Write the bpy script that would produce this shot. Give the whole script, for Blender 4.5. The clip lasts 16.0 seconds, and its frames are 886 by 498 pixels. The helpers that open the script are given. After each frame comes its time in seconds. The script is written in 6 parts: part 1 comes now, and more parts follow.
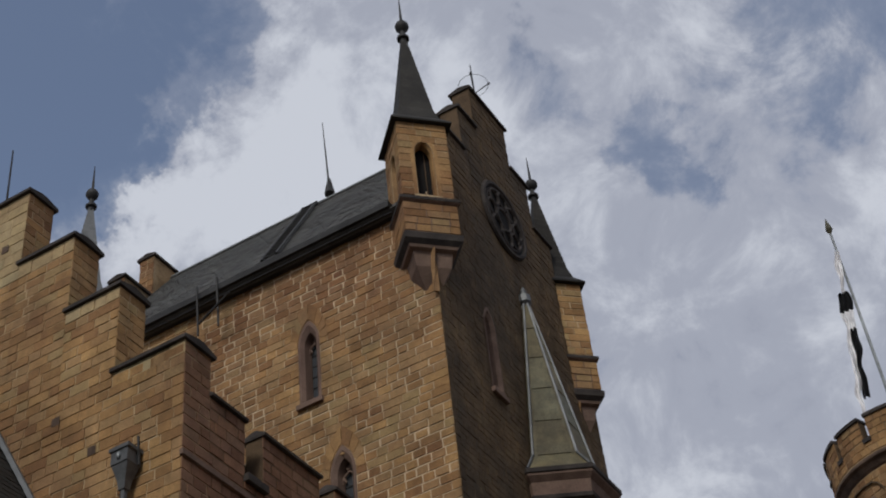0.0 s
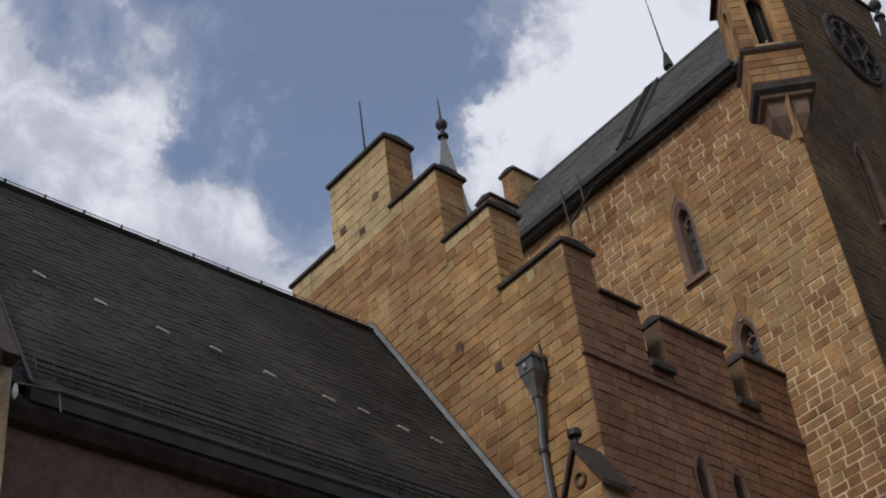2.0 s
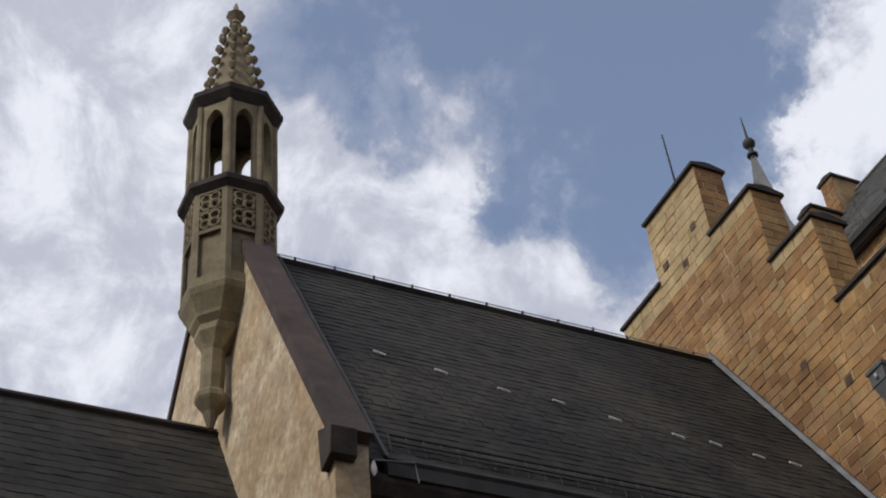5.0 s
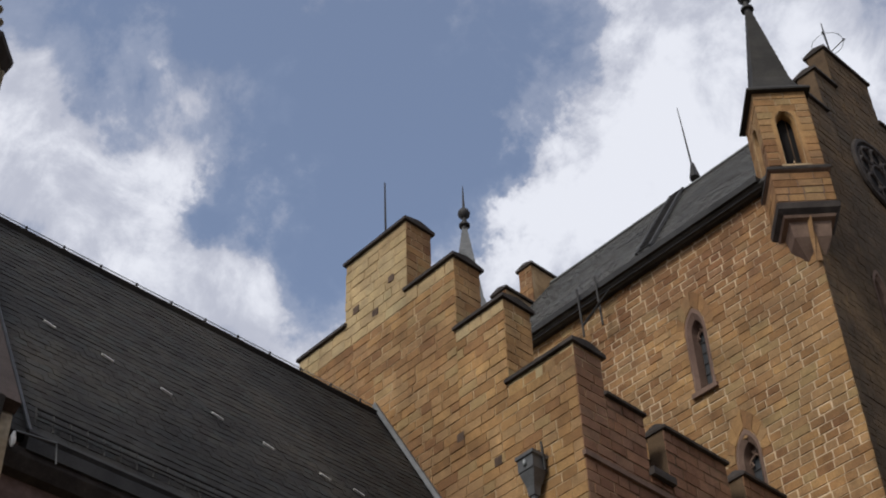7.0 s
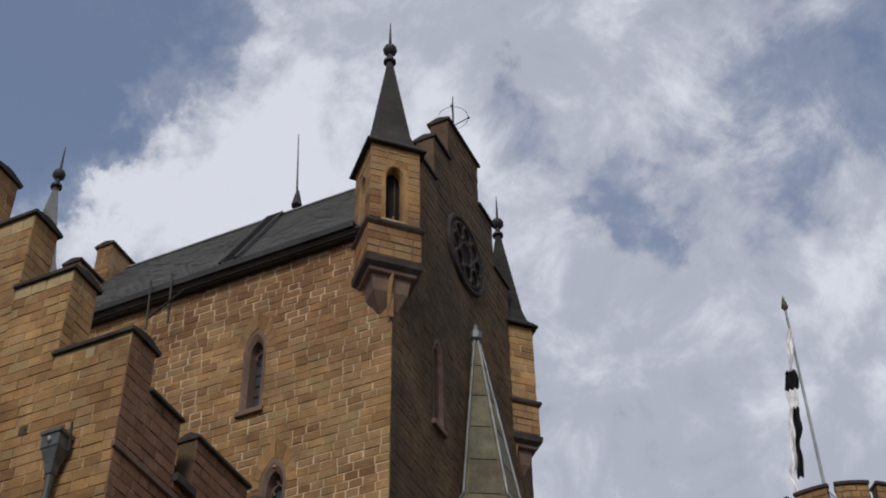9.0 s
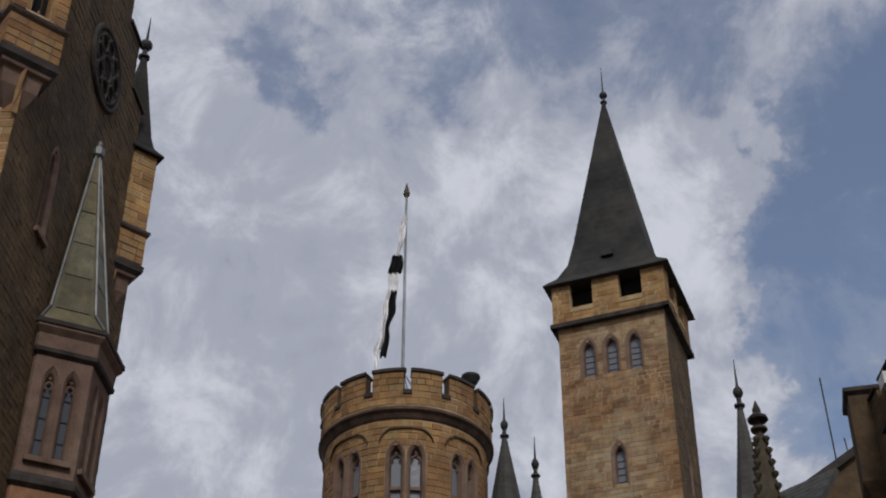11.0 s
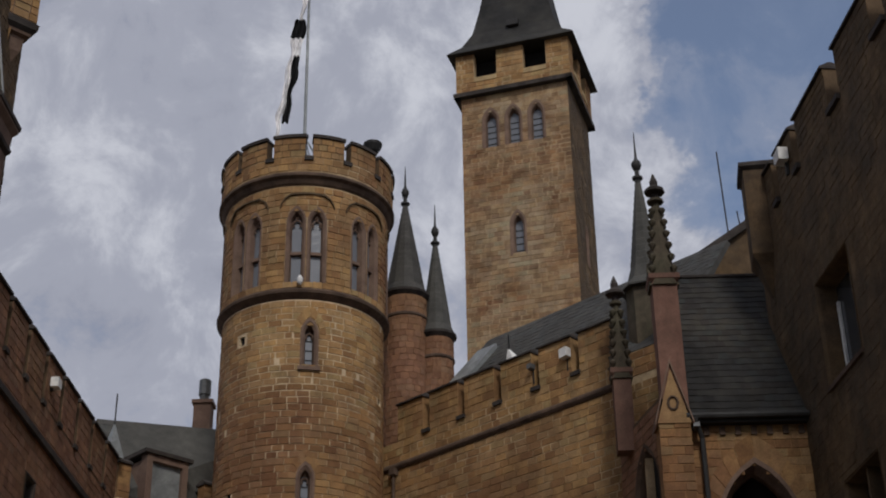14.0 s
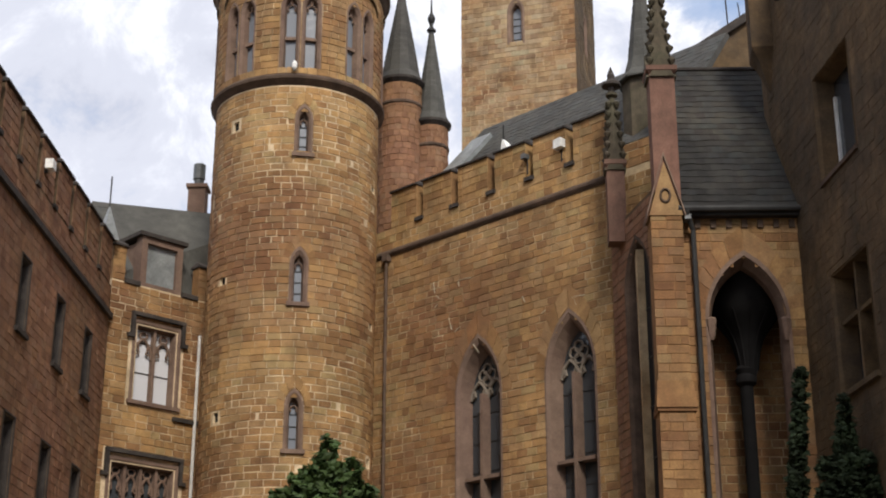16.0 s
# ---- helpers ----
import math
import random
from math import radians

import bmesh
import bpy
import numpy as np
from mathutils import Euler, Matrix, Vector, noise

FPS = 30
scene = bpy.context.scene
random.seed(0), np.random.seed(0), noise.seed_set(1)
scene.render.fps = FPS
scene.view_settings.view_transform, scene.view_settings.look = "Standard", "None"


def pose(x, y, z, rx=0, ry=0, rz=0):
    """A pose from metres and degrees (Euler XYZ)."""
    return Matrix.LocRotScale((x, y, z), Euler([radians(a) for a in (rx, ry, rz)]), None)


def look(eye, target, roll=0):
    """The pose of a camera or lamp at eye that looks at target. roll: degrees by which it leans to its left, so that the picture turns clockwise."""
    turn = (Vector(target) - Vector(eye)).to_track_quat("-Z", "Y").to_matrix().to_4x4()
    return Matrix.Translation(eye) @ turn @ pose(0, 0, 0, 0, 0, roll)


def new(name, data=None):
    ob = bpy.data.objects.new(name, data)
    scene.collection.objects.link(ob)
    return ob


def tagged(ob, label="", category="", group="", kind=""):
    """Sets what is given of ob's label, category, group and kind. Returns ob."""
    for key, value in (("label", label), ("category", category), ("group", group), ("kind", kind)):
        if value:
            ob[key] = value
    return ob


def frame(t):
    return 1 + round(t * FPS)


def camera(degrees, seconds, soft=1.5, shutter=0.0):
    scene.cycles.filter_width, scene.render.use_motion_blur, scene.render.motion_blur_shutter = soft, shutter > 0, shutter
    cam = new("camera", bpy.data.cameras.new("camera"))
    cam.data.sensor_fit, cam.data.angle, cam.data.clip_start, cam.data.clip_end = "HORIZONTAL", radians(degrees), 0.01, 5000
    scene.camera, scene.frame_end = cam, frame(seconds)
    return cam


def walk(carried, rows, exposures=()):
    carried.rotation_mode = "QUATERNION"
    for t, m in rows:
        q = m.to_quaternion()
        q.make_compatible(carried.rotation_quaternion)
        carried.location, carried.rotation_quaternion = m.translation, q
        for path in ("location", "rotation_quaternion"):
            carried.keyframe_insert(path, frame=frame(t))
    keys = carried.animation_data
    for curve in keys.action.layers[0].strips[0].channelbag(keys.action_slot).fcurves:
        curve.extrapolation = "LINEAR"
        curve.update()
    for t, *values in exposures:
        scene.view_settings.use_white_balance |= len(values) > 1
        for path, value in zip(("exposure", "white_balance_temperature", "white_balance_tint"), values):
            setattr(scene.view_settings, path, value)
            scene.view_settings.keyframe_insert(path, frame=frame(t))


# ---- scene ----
cam = camera(33.3, 16.0, soft=2.0)
EYE = (0.0, 0.0, 1.6)
# seconds, yaw, pitch, roll
ROWS = [
    (0, 26.55, 41.77, -6.97),
    (0.5, 28.89, 41.38, -8.27),
    (1, 35.98, 41.00, -7.81),
    (1.5, 40.48, 40.36, -7.55),
    (2, 45.53, 39.28, -7.77),
    (2.5, 50.85, 39.66, -7.57),
    (3, 55.88, 40.90, -7.67),
    (3.5, 60.47, 41.81, -6.73),
    (3.7, 62.56, 43.04, -6.84),
    (5.8, 57.92, 41.00, -4.28),
    (6, 54.63, 40.76, -4.58),
    (6.5, 49.82, 41.11, -4.01),
    (7, 45.91, 42.71, -2.09),
    (7.5, 40.92, 43.76, -0.56),
    (8, 35.44, 43.24, -0.21),
    (8.5, 30.36, 42.95, -0.02),
    (9, 24.39, 42.79, -0.86),
    (9.5, 18.99, 40.92, -0.69),
    (10, 12.85, 39.64, -0.77),
    (10.2, 10.99, 39.26, -0.37),
    (12.3, 2.44, 32.59, 0.17),
    (12.5, 2.30, 32.09, 0.24),
    (13, 1.93, 31.40, -0.51),
    (13.5, 1.56, 30.07, -1.08),
    (14, 1.37, 28.05, -0.89),
    (14.5, 1.26, 26.56, -0.47),
    (15, 1.14, 24.84, -0.53),
    (15.5, 1.18, 22.45, -0.59),
    (16, 1.20, 19.89, 0.05),
]
# seconds, stops, kelvin, tint
STOPS = [(0.0, -0.52, 6080, 9), (1.5, -0.3, 6130, 10), (3.0, 0.0, 6230, 10), (6.0, 0.0, 6230, 10), (8.0, -0.16, 6200, 10), (10.2, -0.44, 6100, 10), (12.3, -0.6, 6180, 10), (13.5, -0.64, 6150, 11), (14.5, -0.42, 6200, 11), (15.0, -0.2, 6330, 9), (15.5, 0.1, 6400, 8), (16.0, 0.58, 6400, 9)]
walk(cam, [(t, pose(*EYE, 90 + pitch, 0, yaw) @ pose(0, 0, 0, 0, 0, roll)) for t, yaw, pitch, roll in ROWS], STOPS)

# ---------------------------------------------------------------- light
SUN_AZ, SUN_EL = 168.5, 42.0          # compass bearing from +y through +x, height
world = bpy.data.worlds.new("sky")
scene.world = world
world.use_nodes = True


def build_sky():
    nt = world.node_tree
    nt.nodes.clear()
    N, L = nt.nodes.new, nt.links.new
    out, bg = N("ShaderNodeOutputWorld"), N("ShaderNodeBackground")
    sky = N("ShaderNodeTexSky")
    sky.sky_type, sky.sun_disc = "NISHITA", False
    sky.sun_elevation, sky.sun_rotation = radians(SUN_EL), radians(SUN_AZ)
    co = N("ShaderNodeTexCoord")

    def fbm(scale, detail, rough, offset, distort=0.0):
        mp = N("ShaderNodeMapping")
        mp.inputs["Location"].default_value = offset
        L(co.outputs["Generated"], mp.inputs["Vector"])
        n = N("ShaderNodeTexNoise")
        n.inputs["Scale"].default_value, n.inputs["Detail"].default_value = scale, detail
        n.inputs["Roughness"].default_value, n.inputs["Distortion"].default_value = rough, distort
        L(mp.outputs[0], n.inputs["Vector"])
        return n.outputs["Fac"]

    def op(kind, a, b):
        m = N("ShaderNodeMath")
        m.operation = kind
        for i, x in enumerate((a, b)):
            if isinstance(x, (int, float)):
                m.inputs[i].default_value = x
            else:
                L(x, m.inputs[i])
        return m.outputs[0]

    def ramp(x, stops):
        r = N("ShaderNodeValToRGB")
        r.color_ramp.interpolation = "EASE"
        e = r.color_ramp.elements
        while len(e) < len(stops):
            e.new(0.5)
        for k, (p, c) in zip(e, stops):
            k.position, k.color = p, (c, c, c, 1) if isinstance(c, float) else (*c, 1)
        L(x, r.inputs[0])
        return r.outputs[0]

    # clear gaps between the clouds and, below zero, thicker clouds: bearing, height, half width in degrees, depth
    puffs = fbm(13.0, 9.0, 0.64, (1.3, 4.1, 2.2), 0.35)
    cover = op("ADD", op("MULTIPLY", fbm(4.2, 6.0, 0.55, (3.1, 1.7, 0.4), 0.1), 0.5), op("MULTIPLY", puffs, 0.62))
    cover = op("ADD", cover, 0.025)
    # ragged edges: the directions are shifted by a fine noise
    rag = N("ShaderNodeTexNoise")
    rag.inputs["Scale"].default_value, rag.inputs["Detail"].default_value, rag.inputs["Roughness"].default_value = 9.0, 6.0, 0.6
    L(co.outputs["Generated"], rag.inputs["Vector"])
    centred, way = N("ShaderNodeVectorMath"), N("ShaderNodeVectorMath")
    centred.operation, way.operation = "SUBTRACT", "MULTIPLY_ADD"
    L(rag.outputs["Color"], centred.inputs[0])
    centred.inputs[1].default_value = (0.5, 0.5, 0.5)
    L(centred.outputs[0], way.inputs[0])
    way.inputs[1].default_value = (0.26, 0.26, 0.26)
    L(co.outputs["Generated"], way.inputs[2])
    aim = N("ShaderNodeVectorMath")
    aim.operation = "NORMALIZE"
    L(way.outputs[0], aim.inputs[0])
    for az, el, wide, deep in CLEAR:
        d = Vector((math.sin(radians(az)) * math.cos(radians(el)), math.cos(radians(az)) * math.cos(radians(el)), math.sin(radians(el))))
        dot = N("ShaderNodeVectorMath")
        dot.operation = "DOT_PRODUCT"
        dot.inputs[1].default_value = d
        L(aim.outputs[0], dot.inputs[0])
        lobe = N("ShaderNodeMapRange")
        lobe.interpolation_type = "SMOOTHSTEP"
        L(dot.outputs["Value"], lobe.inputs["Value"])
        lobe.inputs["From Min"].default_value = math.cos(radians(wide))
        lobe.inputs["From Max"].default_value = 1.0
        lobe.inputs["To Max"].default_value = deep
        cover = op("SUBTRACT", cover, lobe.outputs[0])
    mask = ramp(cover, [(0.28, 0.24), (0.44, 0.44), (0.60, 1.0)])
    body = ramp(op("ADD", op("ADD", op("MULTIPLY", fbm(5.0, 5.0, 0.5, (0.3, 5.0, 2.0)), 0.24), op("MULTIPLY", puffs, 0.34)), op("MULTIPLY", cover, 0.42)),
                [(0.38, (0.42, 0.43, 0.5)), (0.52, (0.53, 0.54, 0.61)), (0.68, (0.85, 0.85, 0.89))])
    scaled = N("ShaderNodeVectorMath")
    scaled.operation = "SCALE"
    scaled.inputs["Scale"].default_value = 0.15
    L(sky.outputs[0], scaled.inputs[0])
    mix = N("ShaderNodeMix")
    mix.data_type = "RGBA"
    L(mask, mix.inputs["Factor"])
    L(scaled.outputs[0], mix.inputs["A"])
    L(body, mix.inputs["B"])
    L(mix.outputs["Result"], bg.inputs["Color"])
    bg.inputs["Strength"].default_value = 1.0
    L(bg.outputs[0], out.inputs["Surface"])


CLEAR = [(-55, 49, 9, 0.20), (-63, 52, 8, 0.18), (-50, 45, 6, 0.20), (-52.5, 42.5, 4.5, 0.16), (-45.5, 49, 7, 0.22), (-48, 46, 5, 0.14), (-39, 52, 5.5, 0.14),
         (-20.5, 48, 3.5, 0.12), (-15, 44.5, 2.5, 0.12), (-4.6, 46.5, 5, 0.09), (5.5, 48.5, 7, 0.18), (18, 38.5, 9, 0.3), (13.8, 34.2, 6, 0.2), (9.5, 31.3, 3.5, 0.16), (12.5, 38.5, 4, 0.1),
         (-79, 45, 9, -0.14), (-61.5, 44, 7, -0.2), (-67.5, 46, 5, -0.1), (-36, 45.5, 6, -0.15), (-31, 48, 6, -0.14), (-39, 43, 4.5, -0.15), (-34, 43, 5, -0.08), (6.3, 37.5, 5, -0.16), (-14, 29, 15, -0.05), (2, 46, 3, -0.08), (-4, 36, 8, -0.1), (-24, 44, 6, -0.12)]
build_sky()
sun = new("sun", bpy.data.lights.new("sun", "SUN"))
sun.data.energy, sun.data.angle, sun.data.color = 2.35, radians(14), (1.0, 0.93, 0.83)
_sd = Vector((math.sin(radians(SUN_AZ)) * math.cos(radians(SUN_EL)), math.cos(radians(SUN_AZ)) * math.cos(radians(SUN_EL)), math.sin(radians(SUN_EL))))
sun.matrix_world = look(_sd * 60, (0, 0, 0))

# ---------------------------------------------------------------- materials


def material(name, base, var=0.25, rough=0.85, scale=3.0, fine=40.0, bump=0.3, second=None, amount=0.5, pieces=0.0, metal=0.0, streak=0.0):
    """Base colour broken by stains and grain at two scales; pieces: how far single stones differ."""
    m = bpy.data.materials.new(name)
    m.use_nodes = True
    nt = m.node_tree
    N, L = nt.nodes.new, nt.links.new
    p = nt.nodes["Principled BSDF"]
    co = N("ShaderNodeTexCoord")
    geo = N("ShaderNodeNewGeometry")

    def noise_at(s, d=5.0, squash=1.0):
        mp = N("ShaderNodeMapping")
        mp.inputs["Scale"].default_value = (1, 1, squash)
        L(geo.outputs["Position"], mp.inputs["Vector"])
        n = N("ShaderNodeTexNoise")
        n.inputs["Scale"].default_value, n.inputs["Detail"].default_value, n.inputs["Roughness"].default_value = s, d, 0.65
        L(mp.outputs[0], n.inputs["Vector"])
        return n.outputs["Fac"]

    def mixc(fac, a, b, mode="MIX"):
        x = N("ShaderNodeMix")
        x.data_type, x.blend_type = "RGBA", mode
        for sock, val in (("Factor", fac), ("A", a), ("B", b)):
            if isinstance(val, tuple):
                x.inputs[sock].default_value = (*val, 1)
            elif isinstance(val, float):
                x.inputs[sock].default_value = val
            else:
                L(val, x.inputs[sock])
        return x.outputs["Result"]

    def span(x, lo, hi, a=0.0, b=1.0):
        r = N("ShaderNodeMapRange")
        for k, v in (("From Min", lo), ("From Max", hi), ("To Min", a), ("To Max", b)):
            r.inputs[k].default_value = v
        L(x, r.inputs["Value"])
        return r.outputs[0]

    dark = tuple(c * (1 - var) for c in base)
    lite = tuple(min(1, c * (1 + var * 0.8)) for c in base)
    big, small = noise_at(0.35 * scale, 6.0), noise_at(fine, 4.0)
    col = mixc(span(big, 0.3, 0.7), dark, lite)
    if second:
        col = mixc(span(noise_at(0.13 * scale, 5.0), 0.42, 0.62, 0.0, amount), col, second)
    if pieces:
        info = N("ShaderNodeObjectInfo")
        add = N("ShaderNodeMath")
        add.operation = "ADD"
        L(info.outputs["Random"], add.inputs[0])
        L(geo.outputs["Random Per Island"], add.inputs[1])
        fr = N("ShaderNodeMath")
        fr.operation = "FRACT"
        L(add.outputs[0], fr.inputs[0])
        r = N("ShaderNodeValToRGB")
        r.color_ramp.interpolation = "CONSTANT"
        e = r.color_ramp.elements
        tones = [(0.0, (0.80, 0.72, 0.64)), (0.12, (1.0, 1.0, 1.0)), (0.3, (1.12, 1.07, 0.95)), (0.45, (0.92, 0.85, 0.80)), (0.58, (0.98, 1.06, 1.04)), (0.66, (1.02, 0.93, 0.82)), (0.8, (0.74, 0.64, 0.6)), (0.88, (1.05, 1.02, 1.0))]
        while len(e) < len(tones):
            e.new(0.5)
        for k, (q, c) in zip(e, tones):
            k.position, k.color = q, (*c, 1)
        L(fr.outputs[0], r.inputs[0])
        col = mixc(float(pieces), col, mixc(1.0, col, r.outputs[0], "MULTIPLY"))
    mid = noise_at(2.1, 6.0)
    col = mixc(0.55, col, mixc(1.0, col, mixc(span(mid, 0.3, 0.7), (0.55, 0.52, 0.5), (1.4, 1.38, 1.3)), "MULTIPLY"))
    if streak:
        col = mixc(span(noise_at(1.6, 5.0, 0.12), 0.5, 0.72, 0.0, streak), col, tuple(c * 0.35 for c in base))
    col = mixc(0.5, col, mixc(1.0, col, mixc(span(small, 0.25, 0.75), (0.45, 0.45, 0.45), (1.5, 1.5, 1.5)), "MULTIPLY"))
    L(col, p.inputs["Base Color"])
    p.inputs["Roughness"].default_value, p.inputs["Metallic"].default_value = rough, metal
    p.inputs["Specular IOR Level"].default_value = 0.22
    L(span(small, 0.2, 0.8, max(0.05, rough - 0.12), min(1, rough + 0.1)), p.inputs["Roughness"])
    if bump:
        b = N("ShaderNodeBump")
        b.inputs["Strength"].default_value, b.inputs["Distance"].default_value = bump, 0.02
        L(small, b.inputs["Height"])
        L(b.outputs[0], p.inputs["Normal"])
    return m


STONE = material("sandstone_blocks", (0.345, 0.221, 0.105), 0.36, 0.9, 1.2, 22.0, 0.6, (0.20, 0.105, 0.058), 0.8, pieces=1.0, streak=0.4)
# Red stone, also laid where a wall's shade is put into its colour.
RED = material("red_stone_and_shade_blocks", (0.24, 0.131, 0.085), 0.25, 0.9, 1.2, 22.0, 0.5, (0.22, 0.135, 0.07), 0.5, pieces=0.7)
# Weathered brown stone, darkened so that walls facing away carry their shade in it.
BROWN = material("weathered_shade_blocks", (0.125, 0.084, 0.046), 0.5, 0.92, 2.6, 18.0, 0.8, (0.075, 0.058, 0.042), 0.8, pieces=0.35, streak=0.3)
PALE = material("pale_new_blocks", (0.40, 0.31, 0.175), 0.2, 0.9, 1.2, 22.0, 0.4, (0.30, 0.22, 0.12), 0.4, pieces=0.4)
MORTAR = material("mortar", (0.32, 0.215, 0.115), 0.3, 0.95, 3.4, 30.0, 0.4, (0.6, 0.47, 0.3), 0.75)
MORTAR_PALE = material("pale_mortar", (0.56, 0.44, 0.29), 0.3, 0.95, 2.4, 30.0, 0.4, (0.64, 0.5, 0.34), 0.8)
PATCHY = material("patched_tower_blocks", (0.26, 0.155, 0.085), 0.5, 0.9, 2.6, 22.0, 0.6, (0.37, 0.3, 0.2), 0.8, pieces=1.0, streak=0.5)
# Darker copy of the mortar; the shade of the walls is in its colour.
MORTAR_DARK = material("shade_dark_mortar", (0.125, 0.084, 0.05), 0.3, 0.95, 2.0, 30.0, 0.4)
LIME = material("lime_run", (0.55, 0.48, 0.36), 0.3, 0.95, 3.0, 30.0, 0.4)
PINK = material("red_dressed_stone", (0.19, 0.102, 0.076), 0.25, 0.88, 2.0, 26.0, 0.3, (0.12, 0.08, 0.06), 0.6, streak=0.4)
MOSSY = material("mossy_weathered_stone", (0.09, 0.072, 0.052), 0.35, 0.92, 3.0, 24.0, 0.5, (0.075, 0.07, 0.045), 0.8, streak=0.4)
TRACERY = material("grey_tracery_stone", (0.21, 0.175, 0.14), 0.2, 0.88, 2.5, 26.0, 0.3)
DRESSED = material("dressed_red_stone", (0.185, 0.126, 0.095), 0.2, 0.88, 2.0, 26.0, 0.3, (0.14, 0.085, 0.07), 0.5)
BUFF = material("buff_turret_stone", (0.235, 0.195, 0.125), 0.25, 0.9, 2.5, 30.0, 0.4, (0.12, 0.10, 0.075), 0.6, streak=0.5)
RED_RENDER = material("dull_red_render", (0.20, 0.135, 0.115), 0.3, 0.92, 2.0, 9.0, 0.6, (0.13, 0.085, 0.075), 0.7)
PLASTER = material("worn_render", (0.48, 0.40, 0.285), 0.3, 0.92, 5.0, 7.0, 0.8, (0.34, 0.24, 0.14), 0.8)
COPING = material("dark_coping_stone", (0.05, 0.042, 0.038), 0.35, 0.85, 3.0, 30.0, 0.4)
PLUM = material("plum_coping_stone", (0.078, 0.057, 0.052), 0.35, 0.88, 2.5, 20.0, 0.5, (0.05, 0.042, 0.04), 0.7)
DARK_BROWN = material("dark_brown_trim", (0.10, 0.068, 0.05), 0.3, 0.88, 3.0, 30.0, 0.4)
SLATE = material("slate", (0.022, 0.022, 0.022), 0.45, 0.75, 2.4, 26.0, 0.4, (0.05, 0.047, 0.041), 0.8, pieces=0.9)
SLATE_GREY = material("light_slate", (0.08, 0.08, 0.077), 0.3, 0.7, 2.0, 26.0, 0.4, (0.06, 0.06, 0.058), 0.7, pieces=0.5)
LEAD = material("lead_sheet", (0.30, 0.32, 0.33), 0.25, 0.5, 2.0, 20.0, 0.2, (0.18, 0.19, 0.19), 0.5, metal=0.3)
COPPER = material("patinated_copper", (0.15, 0.135, 0.08), 0.3, 0.6, 3.0, 20.0, 0.2, (0.085, 0.10, 0.085), 0.6, pieces=0.9, streak=0.5)
IRON = material("black_iron", (0.035, 0.034, 0.034), 0.3, 0.6, 4.0, 40.0, 0.1)
ZINC = material("grey_zinc", (0.13, 0.135, 0.14), 0.25, 0.5, 4.0, 40.0, 0.1, metal=0.4)
BRIGHT = material("bright_metal_strip", (0.62, 0.62, 0.6), 0.15, 0.5, 4.0, 40.0, 0.1)
WHITE = material("white_paint", (0.75, 0.75, 0.74), 0.06, 0.6, 4.0, 40.0, 0.05)
CLOTH_W = material("white_cloth", (0.9, 0.9, 0.93), 0.08, 0.9, 3.0, 60.0, 0.1)
CLOTH_B = material("black_cloth", (0.012, 0.012, 0.014), 0.2, 0.9, 3.0, 60.0, 0.1)
LEAF = material("leaves", (0.04, 0.07, 0.022), 0.4, 0.6, 3.0, 20.0, 0.1, (0.055, 0.085, 0.024), 0.5, pieces=0.7)
# Creeper leaves, with the wall's shade put into a darker green.
LEAF_DARK = material("shaded_leaves", (0.014, 0.024, 0.011), 0.4, 0.8, 3.0, 20.0, 0.1, (0.02, 0.03, 0.013), 0.5, pieces=0.7)
# Near-black that stands in for shade inside openings and under the vault.
DARK = material("painted_inner_shade", (0.012, 0.011, 0.011), 0.3, 0.95, 2.0, 10.0, 0.0)
PAVING = material("courtyard_paving", (0.22, 0.19, 0.15), 0.25, 0.9, 2.0, 20.0, 0.5, (0.16, 0.14, 0.12), 0.5)


def glass(name, tint, rough):
    m = bpy.data.materials.new(name)
    m.use_nodes = True
    nt = m.node_tree
    p = nt.nodes["Principled BSDF"]
    n = nt.nodes.new("ShaderNodeTexNoise")
    n.inputs["Scale"].default_value = 5.0
    g = nt.nodes.new("ShaderNodeNewGeometry")
    nt.links.new(g.outputs["Position"], n.inputs["Vector"])
    b = nt.nodes.new("ShaderNodeBump")
    b.inputs["Strength"].default_value, b.inputs["Distance"].default_value = 0.25, 0.03
    nt.links.new(n.outputs["Fac"], b.inputs["Height"])
    nt.links.new(b.outputs[0], p.inputs["Normal"])
    p.inputs["Base Color"].default_value = (*tint, 1)
    p.inputs["Roughness"].default_value = rough
    p.inputs["IOR"].default_value = 1.55
    p.inputs["Specular IOR Level"].default_value = 0.55
    return m


GLASS = glass("leaded_glass", (0.05, 0.055, 0.06), 0.12)
GLASS_PALE = glass("leaded_glass_with_blinds", (0.16, 0.17, 0.19), 0.25)
CURTAIN = glass("glass_before_white_curtains", (0.6, 0.6, 0.62), 0.3)

# ---------------------------------------------------------------- mesh helpers


